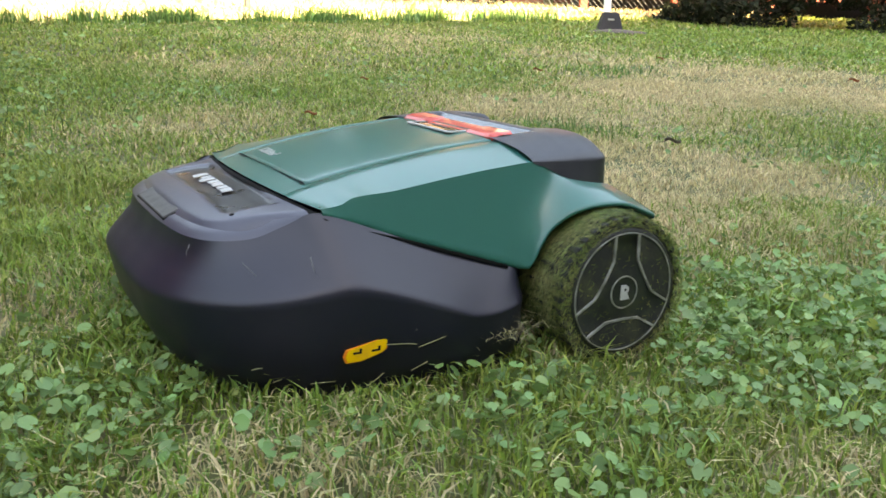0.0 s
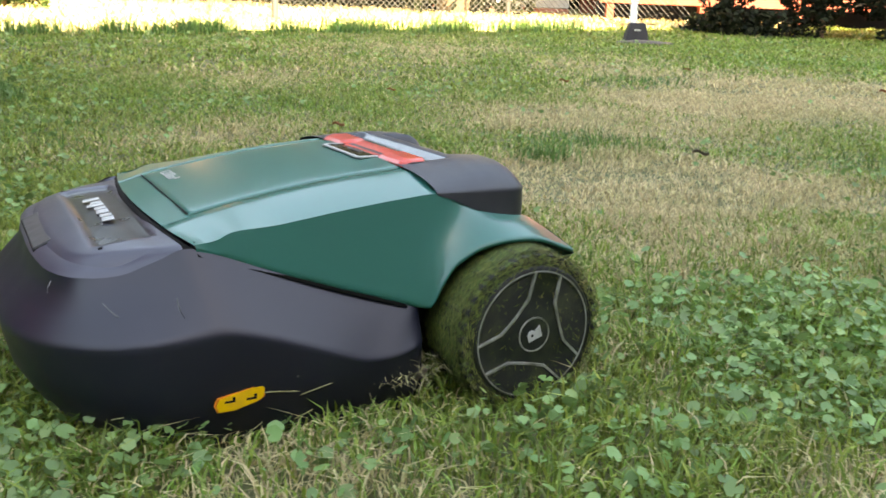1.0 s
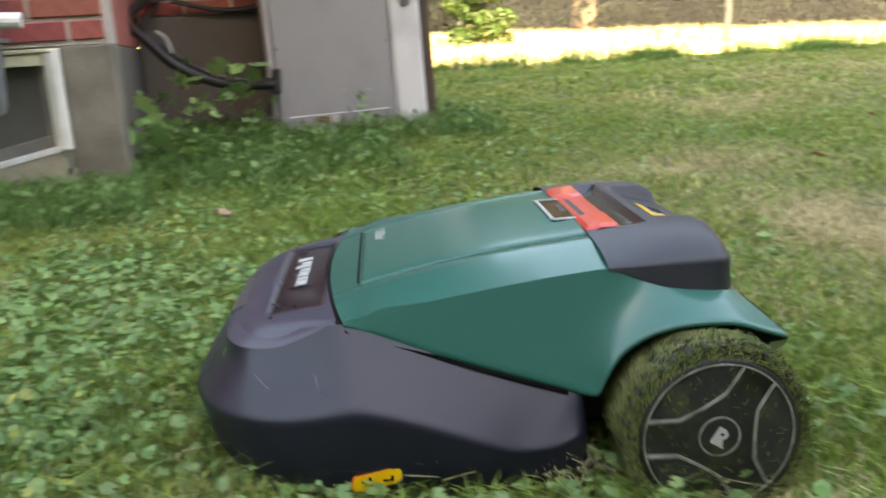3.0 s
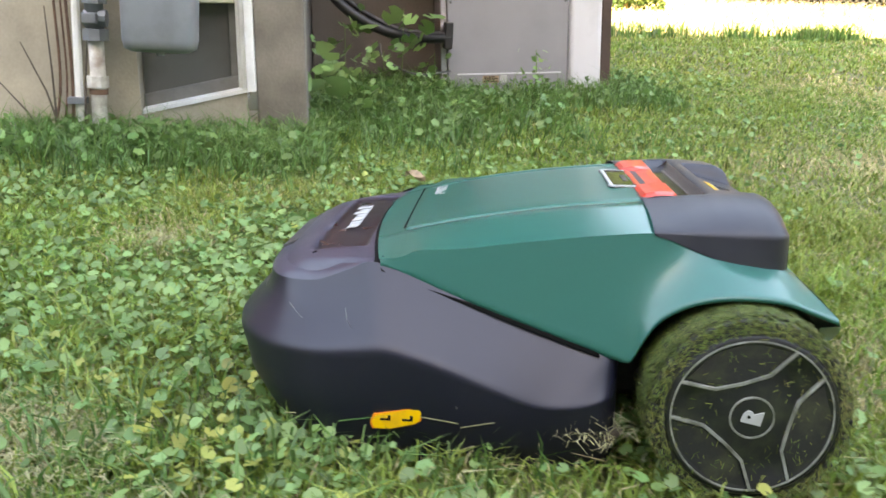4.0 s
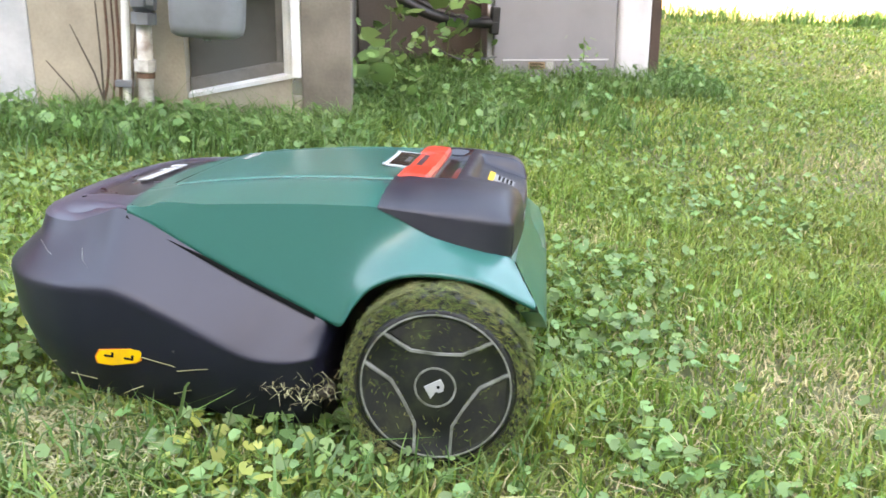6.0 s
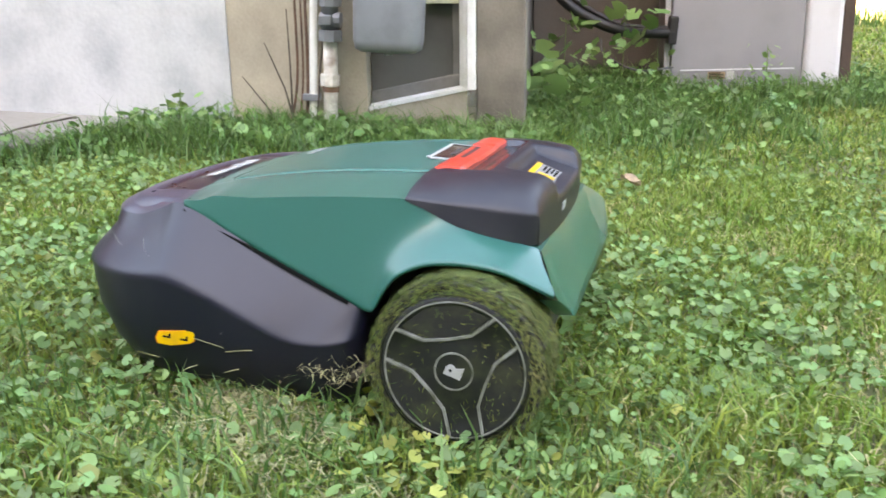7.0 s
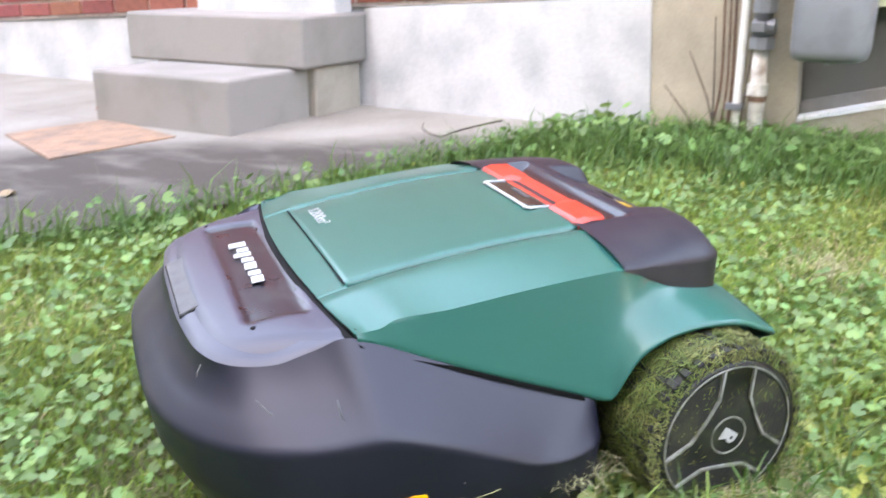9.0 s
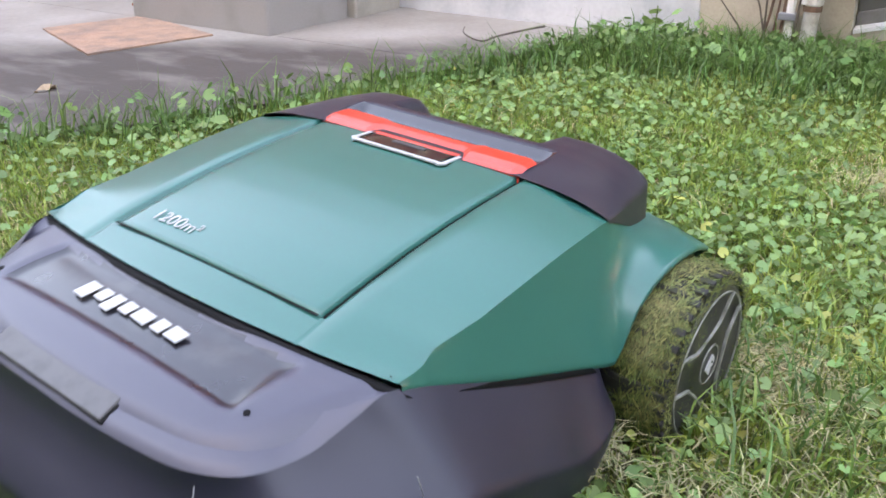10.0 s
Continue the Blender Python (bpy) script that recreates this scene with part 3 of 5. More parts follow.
def cabinet():
    c = thing("cooling_unit", "beige grey sheet metal cooling unit with pale corner post, leaning slightly", "cooling unit", m=LEAN)
    w0 = -4.044
    part("front_panel", block((w0 - 0.02, 0.2, 0.1), (w0, 0.72, 1.3), 0.006), BOXGREY, c)
    part("left_post", block((w0 - 0.05, 0.175, 0.1), (w0 - 0.021, 0.199, 1.3), 0.004), BOXWHITE, c)
    part("corner_post", block((w0 - 0.05, 0.722, 0.115), (w0 + 0.012, 0.866, 1.3), 0.02, 3), BOXWHITE, c, "off-white rounded corner post")
    part("body", block((w0 - 0.3, 0.18, 0.1), (w0 - 0.052, 0.86, 1.3), 0.01), BOXGREY, c)
    part("base_rail", block((w0 - 0.3, 0.17, 0.02), (w0 - 0.004, 0.87, 0.098), 0.004), BROWNWOOD, c)
    part("emboss", block((w0, 0.24, 0.2), (w0 + 0.003, 0.69, 0.206), 0.001), BOXWHITE, c)
    part("label_plate", block((w0 + 0.001, 0.35, 0.165), (w0 + 0.003, 0.42, 0.195), 0.0), DEADLEAF, c, "faded brown rating label")
    for k in range(4):
        part("label_bar", block((w0 + 0.0035, 0.354, 0.169 + k * 0.0065), (w0 + 0.0042, 0.414 - 0.012 * (k % 2), 0.1725 + k * 0.0065), 0.0), INK_GAP, c)
    part("label_plate", block((w0 + 0.001, 0.425, 0.163), (w0 + 0.003, 0.455, 0.197), 0.0), WHITEP, c, "white sticker")
    for u, z in ((0.215, 0.5), (0.705, 0.5), (0.215, 0.9), (0.705, 0.9)):
        part("screw", tube([(w0, u, z), (w0 + 0.004, u, z)], 0.006, 8), GALV, c)
    part("round_knob", tube([(w0 + 0.012, 0.8, 0.66), (w0 + 0.022, 0.8, 0.66)], 0.022, 14), GALV, c)
    post = thing("fence_board", "dark brown upright board beside the cooling unit", "board", m=LEAN)
    part("board", block((w0 - 0.12, 0.872, 0.02), (w0 - 0.02, 0.915, 1.6), 0.004), BROWNWOOD, post)
    cab = thing("black_cable", "thick black insulated lines looping into the cooling unit", "cable", m=HOUSE)
    path = [(-4.0, 0.19, 0.335), (-4.0, 0.1, 0.33), (-4.0, 0.0, 0.33), (-4.0, -0.135, 0.37), (-4.0, -0.25, 0.434), (-4.02, -0.34, 0.524), (-4.1, -0.42, 0.61), (-4.36, -0.33, 0.72)]
    part("line", tube(spline(path, 40), 0.021, 10), CABLE, cab, smooth=True)
    path2 = [(-4.03, 0.19, 0.35), (-4.05, 0.0, 0.355), (-4.06, -0.15, 0.41), (-4.06, -0.27, 0.49), (-4.1, -0.35, 0.58), (-4.38, -0.3, 0.68)]
    part("line", tube(spline(path2, 36), 0.011, 8), CABLE, cab, smooth=True)
    part("loose_wire", tube(spline([(-4.0, -0.3, 0.56), (-3.98, -0.26, 0.53), (-3.97, -0.24, 0.47)], 14), 0.006, 6), WHITEP, cab, "pale loose wire end")
    part("thin_wire", tube(spline([(-4.0, 0.2, 0.2), (-3.95, 0.05, 0.185), (-3.97, -0.08, 0.24), (-4.0, -0.1, 0.3)], 20), 0.004, 6), GALV, cab)
    part("gland", block((-4.05, 0.165, 0.29), (-3.98, 0.2, 0.4), 0.006), CABLE, cab)
    jb = thing("junction_box", "grey junction box and grey wires on the brick", "junction box", m=HOUSE)
    part("box", block((-4.4, -0.36, 0.7), (-4.36, -0.28, 0.78), 0.006), METERGREY, jb)
    part("wire", tube(spline([(-4.36, -0.24, 0.7), (-4.37, 0.0, 0.66), (-4.37, 0.25, 0.7), (-4.37, 0.4, 0.76)], 24), 0.012, 8), CABLE, jb)
cabinet()

def doormat():
    m = thing("doormat", "worn rust-brown coir doormat on the slab", "doormat", m=HOUSE)
    a, b, c, d = [Vector((*p, 0.04 - 0.0175 * (p[0] + 2.9))) for p in ((-2.197, -2.565), (-1.8, -2.65), (-1.973, -3.089), (-2.311, -3.006))]
    rows = []
    for i in range(24):
        s = i / 23
        l, r = a.lerp(d, s), b.lerp(c, s)
        rows.append([l.lerp(r, j / 23) + Vector((0.006 * noise.noise((i, j * 0.7, 2)), 0.006 * noise.noise((j, i * 0.6, 4)), 0.005 + 0.002 * noise.noise((i * 0.4, j * 0.4, 1)))) for j in range(24)])
    bm = grid(rows)
    ext = bmesh.ops.extrude_face_region(bm, geom=bm.faces[:])
    for q in ext["geom"]:
        if isinstance(q, bmesh.types.BMVert):
            q.co.z -= 0.009
    bmesh.ops.recalc_face_normals(bm, faces=bm.faces[:])
    part("mat_weave", bm, MAT, m)
doormat()

def litter():
    t = thing("twig", "crooked dry twig lying on the slab", "twig", m=HOUSE)
    part("stem", tube(spline([(-2.87, -1.757, 0.048), (-2.8, -1.76, 0.052), (-2.62, -1.79, 0.05), (-2.53, -1.8, 0.046), (-2.6, -1.9, 0.048), (-2.72, -1.97, 0.046)], 24), 0.0036, 6, 0.5), TWIG, t)
    def leaf(name, x, y, z, size, mat, label, m=None):
        th = thing(name, label, "leaf", m=m)
        rows = [[(x + size * (i / 6 - 0.5), y + size * 0.32 * math.sin(math.pi * min(1, max(0.02, i / 6))) * (j - 1), z + 0.004 + 0.18 * size * abs(j - 1) + 0.1 * size * math.sin(i)) for j in range(3)] for i in range(7)]
        part("blade", grid(rows), mat, th)
        part("stalk", tube([(x - size * 0.5, y, z + 0.004), (x - size * 0.8, y + 0.1 * size, z + 0.002)], 0.0012, 5), TWIG, th)
    leaf("dry_leaf", -1.485, -2.401, 0.008, 0.06, DEADLEAF, "pale dry leaf on the slab", HOUSE)
    leaf("dry_leaf", -2.45, -3.2, 0.035, 0.05, REDLEAF, "small red-brown leaf on the slab", HOUSE)
    for x, y, s, mt, lb in ((-1.67, 1.62, 0.06, DEADLEAF, "pinkish dry leaf lying on the lawn"),
                            (-0.42, 2.92, 0.04, REDLEAF, "orange-brown dead leaf on the lawn"), (0.48, 4.52, 0.05, REDLEAF, "dark curled leaf on the lawn"),
                            (2.1, 4.6, 0.055, REDLEAF, "dark curled leaf on the lawn"), (0.7, 2.66, 0.05, TWIG, "dark crumpled leaf beside bare earth"),
                            (-0.33, 3.9, 0.035, REDLEAF, "orange-brown dead leaf on the lawn"), (1.3, 5.4, 0.04, REDLEAF, "orange-brown dead leaf on the lawn")):
        leaf("dry_leaf", x, y, float(rise(y)) + 0.035, s, mt, lb)
litter()

# ---- far side: marker, posts, shed, fence, hedge and trees ----
def far_things():
    d = thing("ground_marker", "small black tapered plastic marker with pale print", "marker")
    x, y, z = 1.505, 8.3, float(rise(8.3))
    rows = [[(x + sx * w, y + sy * w * 0.8, z + h) for sx, sy in ((-1, -1), (1, -1), (1, 1), (-1, 1))] for h, w in ((-0.05, 0.11), (0.02, 0.107), (0.14, 0.075), (0.165, 0.068), (0.172, 0.055))]
    bm = grid(rows, True)
    bmesh.ops.holes_fill(bm, edges=[e for e in bm.edges if e.is_boundary])
    part("body", bm, DARKMATT, d)
    part("print_bar", block((x - 0.03, y - 0.078, z + 0.1), (x + 0.025, y - 0.07, z + 0.116), 0.0), WHITEP, d, "pale print reduced to a bar")
    bm = bmesh.new()
    bmesh.ops.create_icosphere(bm, subdivisions=3, radius=1)
    for q in bm.verts:
        q.co = Vector((x + 0.05 + q.co.x * 0.3, y - 0.1 + q.co.y * 0.16, z - 0.02 + max(-0.02, q.co.z * 0.045) + 0.012 * noise.noise(q.co * 4)))
    tagged(part("bare_patch", bm, EARTH, smooth=True), "bare brown earth before the marker", "earth", kind="structure")
    for px, py, r, h, lb, mt in ((1.595, 9.0, 0.036, 2.2, "white painted timber post", WHITEPAINT), (-2.02, 9.5, 0.032, 1.7, "galvanised round metal fence post", GALV)):
        p = thing("fence_post", lb, "post")
        part("shaft", tube([(px, py, float(rise(py)) - 0.1), (px, py, float(rise(py)) + h)], r, 10), mt, p)
        part("cap", tube([(px, py, float(rise(py)) + h), (px, py, float(rise(py)) + h + 0.03)], r * 1.15, 10, 0.5), mt, p)
    s = thing("red_shed", "faded red timber shed raised over dark gaps", "shed")
    z = float(rise(12.5))
    for k in range(7):
        part("board", block((1.75, 12.5, z + 0.24 + k * 0.2), (6.5, 12.56, z + 0.43 + k * 0.2), 0.006, 1), REDPAINT, s)
    for bx in (1.85, 3.1, 4.4, 5.8):
        part("leg", block((bx, 12.52, z - 0.1), (bx + 0.1, 12.66, z + 0.25), 0.005, 1), REDPAINT, s)
    # black block put in as the shade below the raised floor
    part("floor_shadow", block((1.8, 13.1, z - 0.1), (6.5, 13.2, z + 0.3), 0.0), DARKMATT, s, "black block standing in for the shade under the shed")
    part("roof", block((1.6, 12.4, z + 1.7), (6.7, 15.5, z + 1.8), 0.01), BROWNWOOD, s)
    part("back_wall", block((1.8, 15.2, z), (6.5, 15.3, z + 1.7), 0.01), REDPAINT, s)
    w = thing("pale_garage", "pale far garage wall beyond the lawn", "garage")
    z = float(rise(14))
    part("wall", block((-0.6, 14.0, z + 0.1), (1.5, 14.1, z + 2.2), 0.01), STUCCO, w)
    part("plinth", block((-0.6, 13.97, z - 0.2), (1.5, 14.12, z + 0.09), 0.01), BRICK, w)
    # chain-link fence
    f = thing("chain_link_fence", "galvanised chain-link fence before dark woods", "fence")
    y0 = 12.0
    z0 = float(rise(y0)) + 0.04
    bm = bmesh.new()
    x0, x1, h, pitch, r = -6.6, 0.8, 1.15, 0.075, 0.0024
    n = int((x1 - x0 + h) / pitch)
    for sgn in (1, -1):
        for k in range(n):
            a = x0 - (h if sgn > 0 else 0) + k * pitch
            p, q = Vector((a, y0 + 0.002 * sgn, z0)), Vector((a + h, y0 + 0.002 * sgn, z0 + h))
            if sgn < 0:
                p, q = Vector((a + h - h, y0, z0 + h)), Vector((a + h, y0, z0))
            o = Vector((r, 0, -r * sgn))
            o2 = Vector((0, r, 0))
            v = [bm.verts.new(c) for c in (p - o - o2, p + o - o2, q + o - o2, q - o - o2, p + o2, q + o2)]
            bm.faces.new((v[0], v[1], v[2], v[3])); bm.faces.new((v[1], v[4], v[5], v[2])); bm.faces.new((v[4], v[0], v[3], v[5]))
    tagged(part("wire_mesh", bm, GALV, f), kind="stuff")
    for k in (0, 3):
        px = -6.4 + k * 2.3
        part("post", tube([(px, y0 + 0.03, z0 - 0.2), (px, y0 + 0.03, z0 + h + 0.05)], 0.028, 8), GALV, f)
    part("top_rail", tube([(x0, y0 + 0.02, z0 + h), (x1, y0 + 0.02, z0 + h)], 0.02, 8), GALV, f)

def leaf_cloud(rng, centres, radii, count, flat=0.8):
    """Points scattered in clumps."""
    k = rng.integers(0, len(centres), count)
    d = rng.normal(0, 1, (count, 3))
    d /= np.linalg.norm(d, axis=1)[:, None]
    r = rng.uniform(0.55, 1.05, count) ** 0.6
    return np.array(centres)[k] + d * (np.array(radii)[k] * r)[:, None] * [1, 1, flat]

def foliage(name, pts, size, mat, rng, parent=None):
    n = len(pts)
    s = size * rng.uniform(0.5, 1.4, n)
    a = rng.normal(0, 1, (n, 3)); a /= np.linalg.norm(a, axis=1)[:, None]
    b = np.cross(a, rng.normal(0, 1, (n, 3))); b /= np.linalg.norm(b, axis=1)[:, None]
    v = np.stack([pts - a * s[:, None] * 0.5, pts + b * s[:, None] * 0.26 - a * 0.05 * s[:, None], pts + a * s[:, None] * 0.5, pts - b * s[:, None] * 0.26 - a * 0.05 * s[:, None]], 1)
    ob = fast_mesh(name, v, 1, [(0, 1, 2, 3)], n, mat)
    if parent:
        ob.parent = parent
    return ob

def woods():
    rng = np.random.default_rng(5)
    def plant(name, label, cat, trunk, centres, radii, count, size, mat):
        t = thing(name, label, cat)
        part("trunk", tube(spline([trunk[0], tuple((np.array(trunk[0]) + np.array(trunk[1])) / 2 + [0.02, 0, 0]), trunk[1]], 8), trunk[2], 10, 0.6), WOOD, t, smooth=True)
        for c in centres[:5]:
            part("limb", tube([tuple(np.array(trunk[0]) * 0.4 + np.array(trunk[1]) * 0.6), c], trunk[2] * 0.4, 6, 0.4), WOOD, t)
        foliage("crown", leaf_cloud(rng, centres, radii, count), size, mat, rng, t)
    z = float(rise(9.5))
    cs = [(-4.95 + rng.uniform(-0.32, 0.32), 9.6 + rng.uniform(-0.2, 0.3), z + rng.uniform(0.05, 1.2)) for k in range(26)]
    plant("hedge_bush", "rounded yellow-green garden bush at the lawn's edge", "bush", ((-4.93, 9.6, z - 0.1), (-4.93, 9.6, z + 0.7), 0.03), cs, [0.16] * 26, 9000, 0.06, HEDGE)
    z = float(rise(8.8))
    cs = [(4.1 + rng.uniform(-1.6, 1.6), 10.2 + rng.uniform(-0.3, 0.7), z + rng.uniform(0.0, 1.4)) for k in range(80)]
    plant("dark_shrub", "sprawling shrub with leaves painted shade-dark beside the shed", "shrub", ((3.9, 10.3, z - 0.1), (3.9, 10.3, z + 0.7), 0.04), cs, [0.22] * 80, 16000, 0.075, WOODS)
    z = float(rise(13))
    cs = [(-5.0 + rng.uniform(-2.2, 2.2), 13.2 + rng.uniform(-0.8, 1.6), z + rng.uniform(2.6, 5)) for k in range(40)]
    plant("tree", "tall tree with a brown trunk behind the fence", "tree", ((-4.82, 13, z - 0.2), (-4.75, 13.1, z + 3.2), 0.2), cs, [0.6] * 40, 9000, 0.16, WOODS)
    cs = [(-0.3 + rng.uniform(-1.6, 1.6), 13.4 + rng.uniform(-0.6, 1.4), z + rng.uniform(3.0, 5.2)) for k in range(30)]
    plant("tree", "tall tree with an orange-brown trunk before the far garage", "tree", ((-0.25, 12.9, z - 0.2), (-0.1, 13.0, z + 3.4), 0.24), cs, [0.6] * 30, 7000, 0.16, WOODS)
    cs = [(x, y, float(rise(y)) + q) for x, y, q in zip(rng.uniform(-12, 0.6, 170), rng.uniform(12.9, 14.6, 170), rng.uniform(0.0, 2.0, 170))]
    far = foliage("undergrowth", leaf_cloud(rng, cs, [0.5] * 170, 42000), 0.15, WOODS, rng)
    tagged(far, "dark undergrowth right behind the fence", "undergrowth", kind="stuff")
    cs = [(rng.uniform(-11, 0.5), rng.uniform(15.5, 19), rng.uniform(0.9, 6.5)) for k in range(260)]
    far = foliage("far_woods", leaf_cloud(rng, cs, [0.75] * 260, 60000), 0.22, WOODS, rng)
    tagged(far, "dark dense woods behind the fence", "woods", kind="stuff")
    # tops above the view, added so the mower reflects less sky
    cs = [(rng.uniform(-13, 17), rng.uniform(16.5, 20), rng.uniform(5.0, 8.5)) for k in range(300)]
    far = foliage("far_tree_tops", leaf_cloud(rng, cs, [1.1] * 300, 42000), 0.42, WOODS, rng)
    tagged(far, "unseen dark tree tops, added to darken the mower's reflections", "woods", kind="stuff")
    # ring of trees out of view, added to block low sky from reflections
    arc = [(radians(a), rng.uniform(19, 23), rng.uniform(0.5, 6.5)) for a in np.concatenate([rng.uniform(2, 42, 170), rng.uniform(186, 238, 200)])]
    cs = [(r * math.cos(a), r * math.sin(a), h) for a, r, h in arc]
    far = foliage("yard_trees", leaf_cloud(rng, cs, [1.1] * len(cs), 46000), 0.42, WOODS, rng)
    tagged(far, "unseen dark trees, added to keep the bright horizon out of reflections", "woods", kind="stuff")
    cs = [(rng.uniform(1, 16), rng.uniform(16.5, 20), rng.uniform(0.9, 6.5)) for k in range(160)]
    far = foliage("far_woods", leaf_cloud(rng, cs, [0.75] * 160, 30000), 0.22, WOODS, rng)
    tagged(far, "dark dense woods behind the shed", "woods", kind="stuff")
far_things()
woods()
# unseen wall added behind the viewer to block the sun; its shadow covers the lawn
ob = part("shade_wall", block((-24, -0.4, -0.5), (24, 0, 8.75), 0.01), PLAIN, m=pose(3.9, -5.2, 0, 0, 0, 36.87))
tagged(ob, "plain unseen wall, added across the yard to shade the lawn", "wall", kind="structure")

# ---- the robot mower: x ahead, y to its left, z up, axle over the origin ----
HUB_Z, HUB_Y = 0.0912, 0.318
mower = thing("robot_mower", "green and black robot lawn mower with red handle, dusted with clippings", "lawn mower")

def mirror_rows(rows):
    """Left half rows, centre first, to whole rows."""
    out = []
    for r in rows:
        r = [tuple(p) for p in r]
        out.append([(x, -y, z) for x, y, z in reversed(r)] + r[1 if abs(r[0][1]) < 1e-6 else 0:])
    return out

CREASE = [(0.556, 0, 0.116), (0.555, 0.06, 0.116), (0.549, 0.13, 0.116), (0.526, 0.197, 0.117), (0.482, 0.25, 0.12), (0.43, 0.281, 0.126), (0.385, 0.292, 0.132),
          (0.352, 0.296, 0.1335), (0.3, 0.299, 0.119), (0.25, 0.3, 0.1), (0.207, 0.3, 0.084), (0.165, 0.298, 0.083), (0.132, 0.286, 0.09), (0.12, 0.255, 0.094), (0.118, 0.2, 0.095)]
UPPER = [(0.512, 0, 0.186), (0.512, 0.05, 0.186), (0.508, 0.11, 0.186), (0.5, 0.157, 0.186), (0.48, 0.19, 0.186), (0.446, 0.206, 0.188), (0.406, 0.219, 0.199),
         (0.37, 0.2295, 0.207), (0.3, 0.239, 0.184), (0.23, 0.246, 0.161), (0.165, 0.256, 0.14), (0.13, 0.262, 0.127), (0.119, 0.25, 0.124), (0.116, 0.22, 0.122), (0.116, 0.19, 0.12)]

def base_shell():
    n = 74
    cr, up = spline(CREASE, n), spline(UPPER, n)
    # the hood's rim is rounded over: its edge lies lower and a little further out than the plateau
    fade = np.clip((up[:, 0] - 0.385) / 0.05, 0, 1)
    outward = np.stack([np.clip((up[:, 0] - 0.4) / 0.1, 0, 1), np.clip(up[:, 1] / 0.2, 0, 1) ** 3, np.zeros(n)], 1)
    outward /= np.maximum(np.linalg.norm(outward, axis=1), 0.3)[:, None]
    plateau = up
    up = up + fade[:, None] * (outward * 0.003 + np.array([0, 0, -0.008]))
    rim = [up + fade[:, None] * (outward * -d + np.array([0, 0, h])) for d, h in ((0.004, 0.0042), (0.0095, 0.0076), (0.016, 0.0098), (0.024, 0.0125))]
    rows = []
    for i in range(n):
        c, u = cr[i], up[i]
        front = max(0.0, min(1.0, (c[0] - 0.33) / 0.2))
        bot = np.array([c[0] - 0.048 * front, c[1] * 0.915, 0.004])
        low = np.array([c[0] - 0.03 * front, c[1] * 0.965, 0.03])
        mid = np.array([c[0] - 0.011 * front, c[1] * 0.992, 0.066])
        if c[0] < 0.125:
            mid = np.array([c[0], c[1], 0.06]); low = np.array([c[0], c[1], 0.03])
        lo = c * 0.96 + mid * 0.04
        hi = c * 0.965 + u * 0.035
        m1 = c * 0.62 + u * 0.38
        m2 = c * 0.3 + u * 0.7
        dish = 0.0045 * front
        m1 = m1 + np.array([-dish, 0, 0]); m2 = m2 + np.array([-1.6 * dish, 0, -dish * 0.6])
        edge = u * 0.93 + c * 0.07 + np.array([-0.002 * front, 0, -0.002 * front])
        rows.append([bot, low, mid, lo * 0.55 + mid * 0.45, c * 0.85 + mid * 0.15, lo, hi, c * 0.9 + u * 0.1, m1, m2, edge, u])
    cols = [[rows[i][k] for i in range(n)] for k in range(12)]
    bm = grid(mirror_rows(cols))
    part("bumper_shell", bm, BLACK, mower, "dark grey-violet moulded plastic bumper", smooth=True)
    part("hood_rim", grid(mirror_rows([[r[i] for i in range(n // 2 + 4)] for r in [up] + rim])), HOOD, mower, "rounded rim of the hood", smooth=True)
    # hood plateau up to the green shell
    e = plateau[: n // 2 + 2]
    ys = np.linspace(0, 0.2285, 46)
    rows = []
    for k in range(40):
        s = k / 39
        row = []
        for y in ys:
            j = np.interp(y, e[:, 1], np.arange(len(e)))
            fx, fz = np.interp(j, np.arange(len(e)), e[:, 0]), np.interp(j, np.arange(len(e)), e[:, 2])
            bx, bz = 0.392 - 0.021 * (y / 0.2285) ** 2, 0.2115 - 0.006 * (y / 0.2285) ** 2
            x = fx + (min(bx, fx) - fx) * s
            z = fz + (bz - fz) * (1 - (1 - s) ** 1.4) + 0.004 * math.sin(math.pi * min(1, s * 1.2)) * (1 - (y / 0.2285) ** 4)
            away = float(np.min(np.hypot(e[:, 0] - x, e[:, 1] - y)))
            z -= 0.012 * max(0.0, 1 - away / 0.022) ** 1.4 * min(1.0, max(0.0, (fx - 0.385) / 0.05))
            dip = max(0, min(1, (0.158 - y) / 0.012)) * max(0, min(1, (0.462 - x) / 0.01)) * max(0, min(1, (x - 0.393) / 0.004))
            row.append((x, y, z - 0.005 * dip))
        rows.append(row)
    hood = part("hood_panel", grid(mirror_rows(rows)), HOOD, mower, "raised dusty hood with a sunk name panel", smooth=True)
    hood.data.materials.append(DUSTY)
    for f in hood.data.polygons:
        f.material_index = int(abs(f.center.y) < 0.15 and 0.396 < f.center.x < 0.457)
    y = -0.07
    for wd, ht in ((0.02, 0.021), (0.017, 0.0145), (0.017, 0.021), (0.017, 0.0145), (0.026, 0.0145), (0.017, 0.0145), (0.024, 0.0145)):
        bm = block((-ht / 2, 0, 0), (ht / 2.2, wd * 0.78, 0.0014), 0.0006)
        part("badge_bar", bm, WHITEP, mower, "chunky white badge shape", m=pose(0.43 + (0.021 - ht) * -0.5, y, 0.2058, 0, 9, -6))
        y += wd
    # pale sensor plate at the hood's front
    bm = block((-0.011, -0.077, -0.002), (0.011, 0.077, 0.002), 0.0015)
    part("sensor_plate", bm, PLATE, mower, "pale grey sensor plate", m=pose(0.5012, 0, 0.1868, 0, 24, 0))
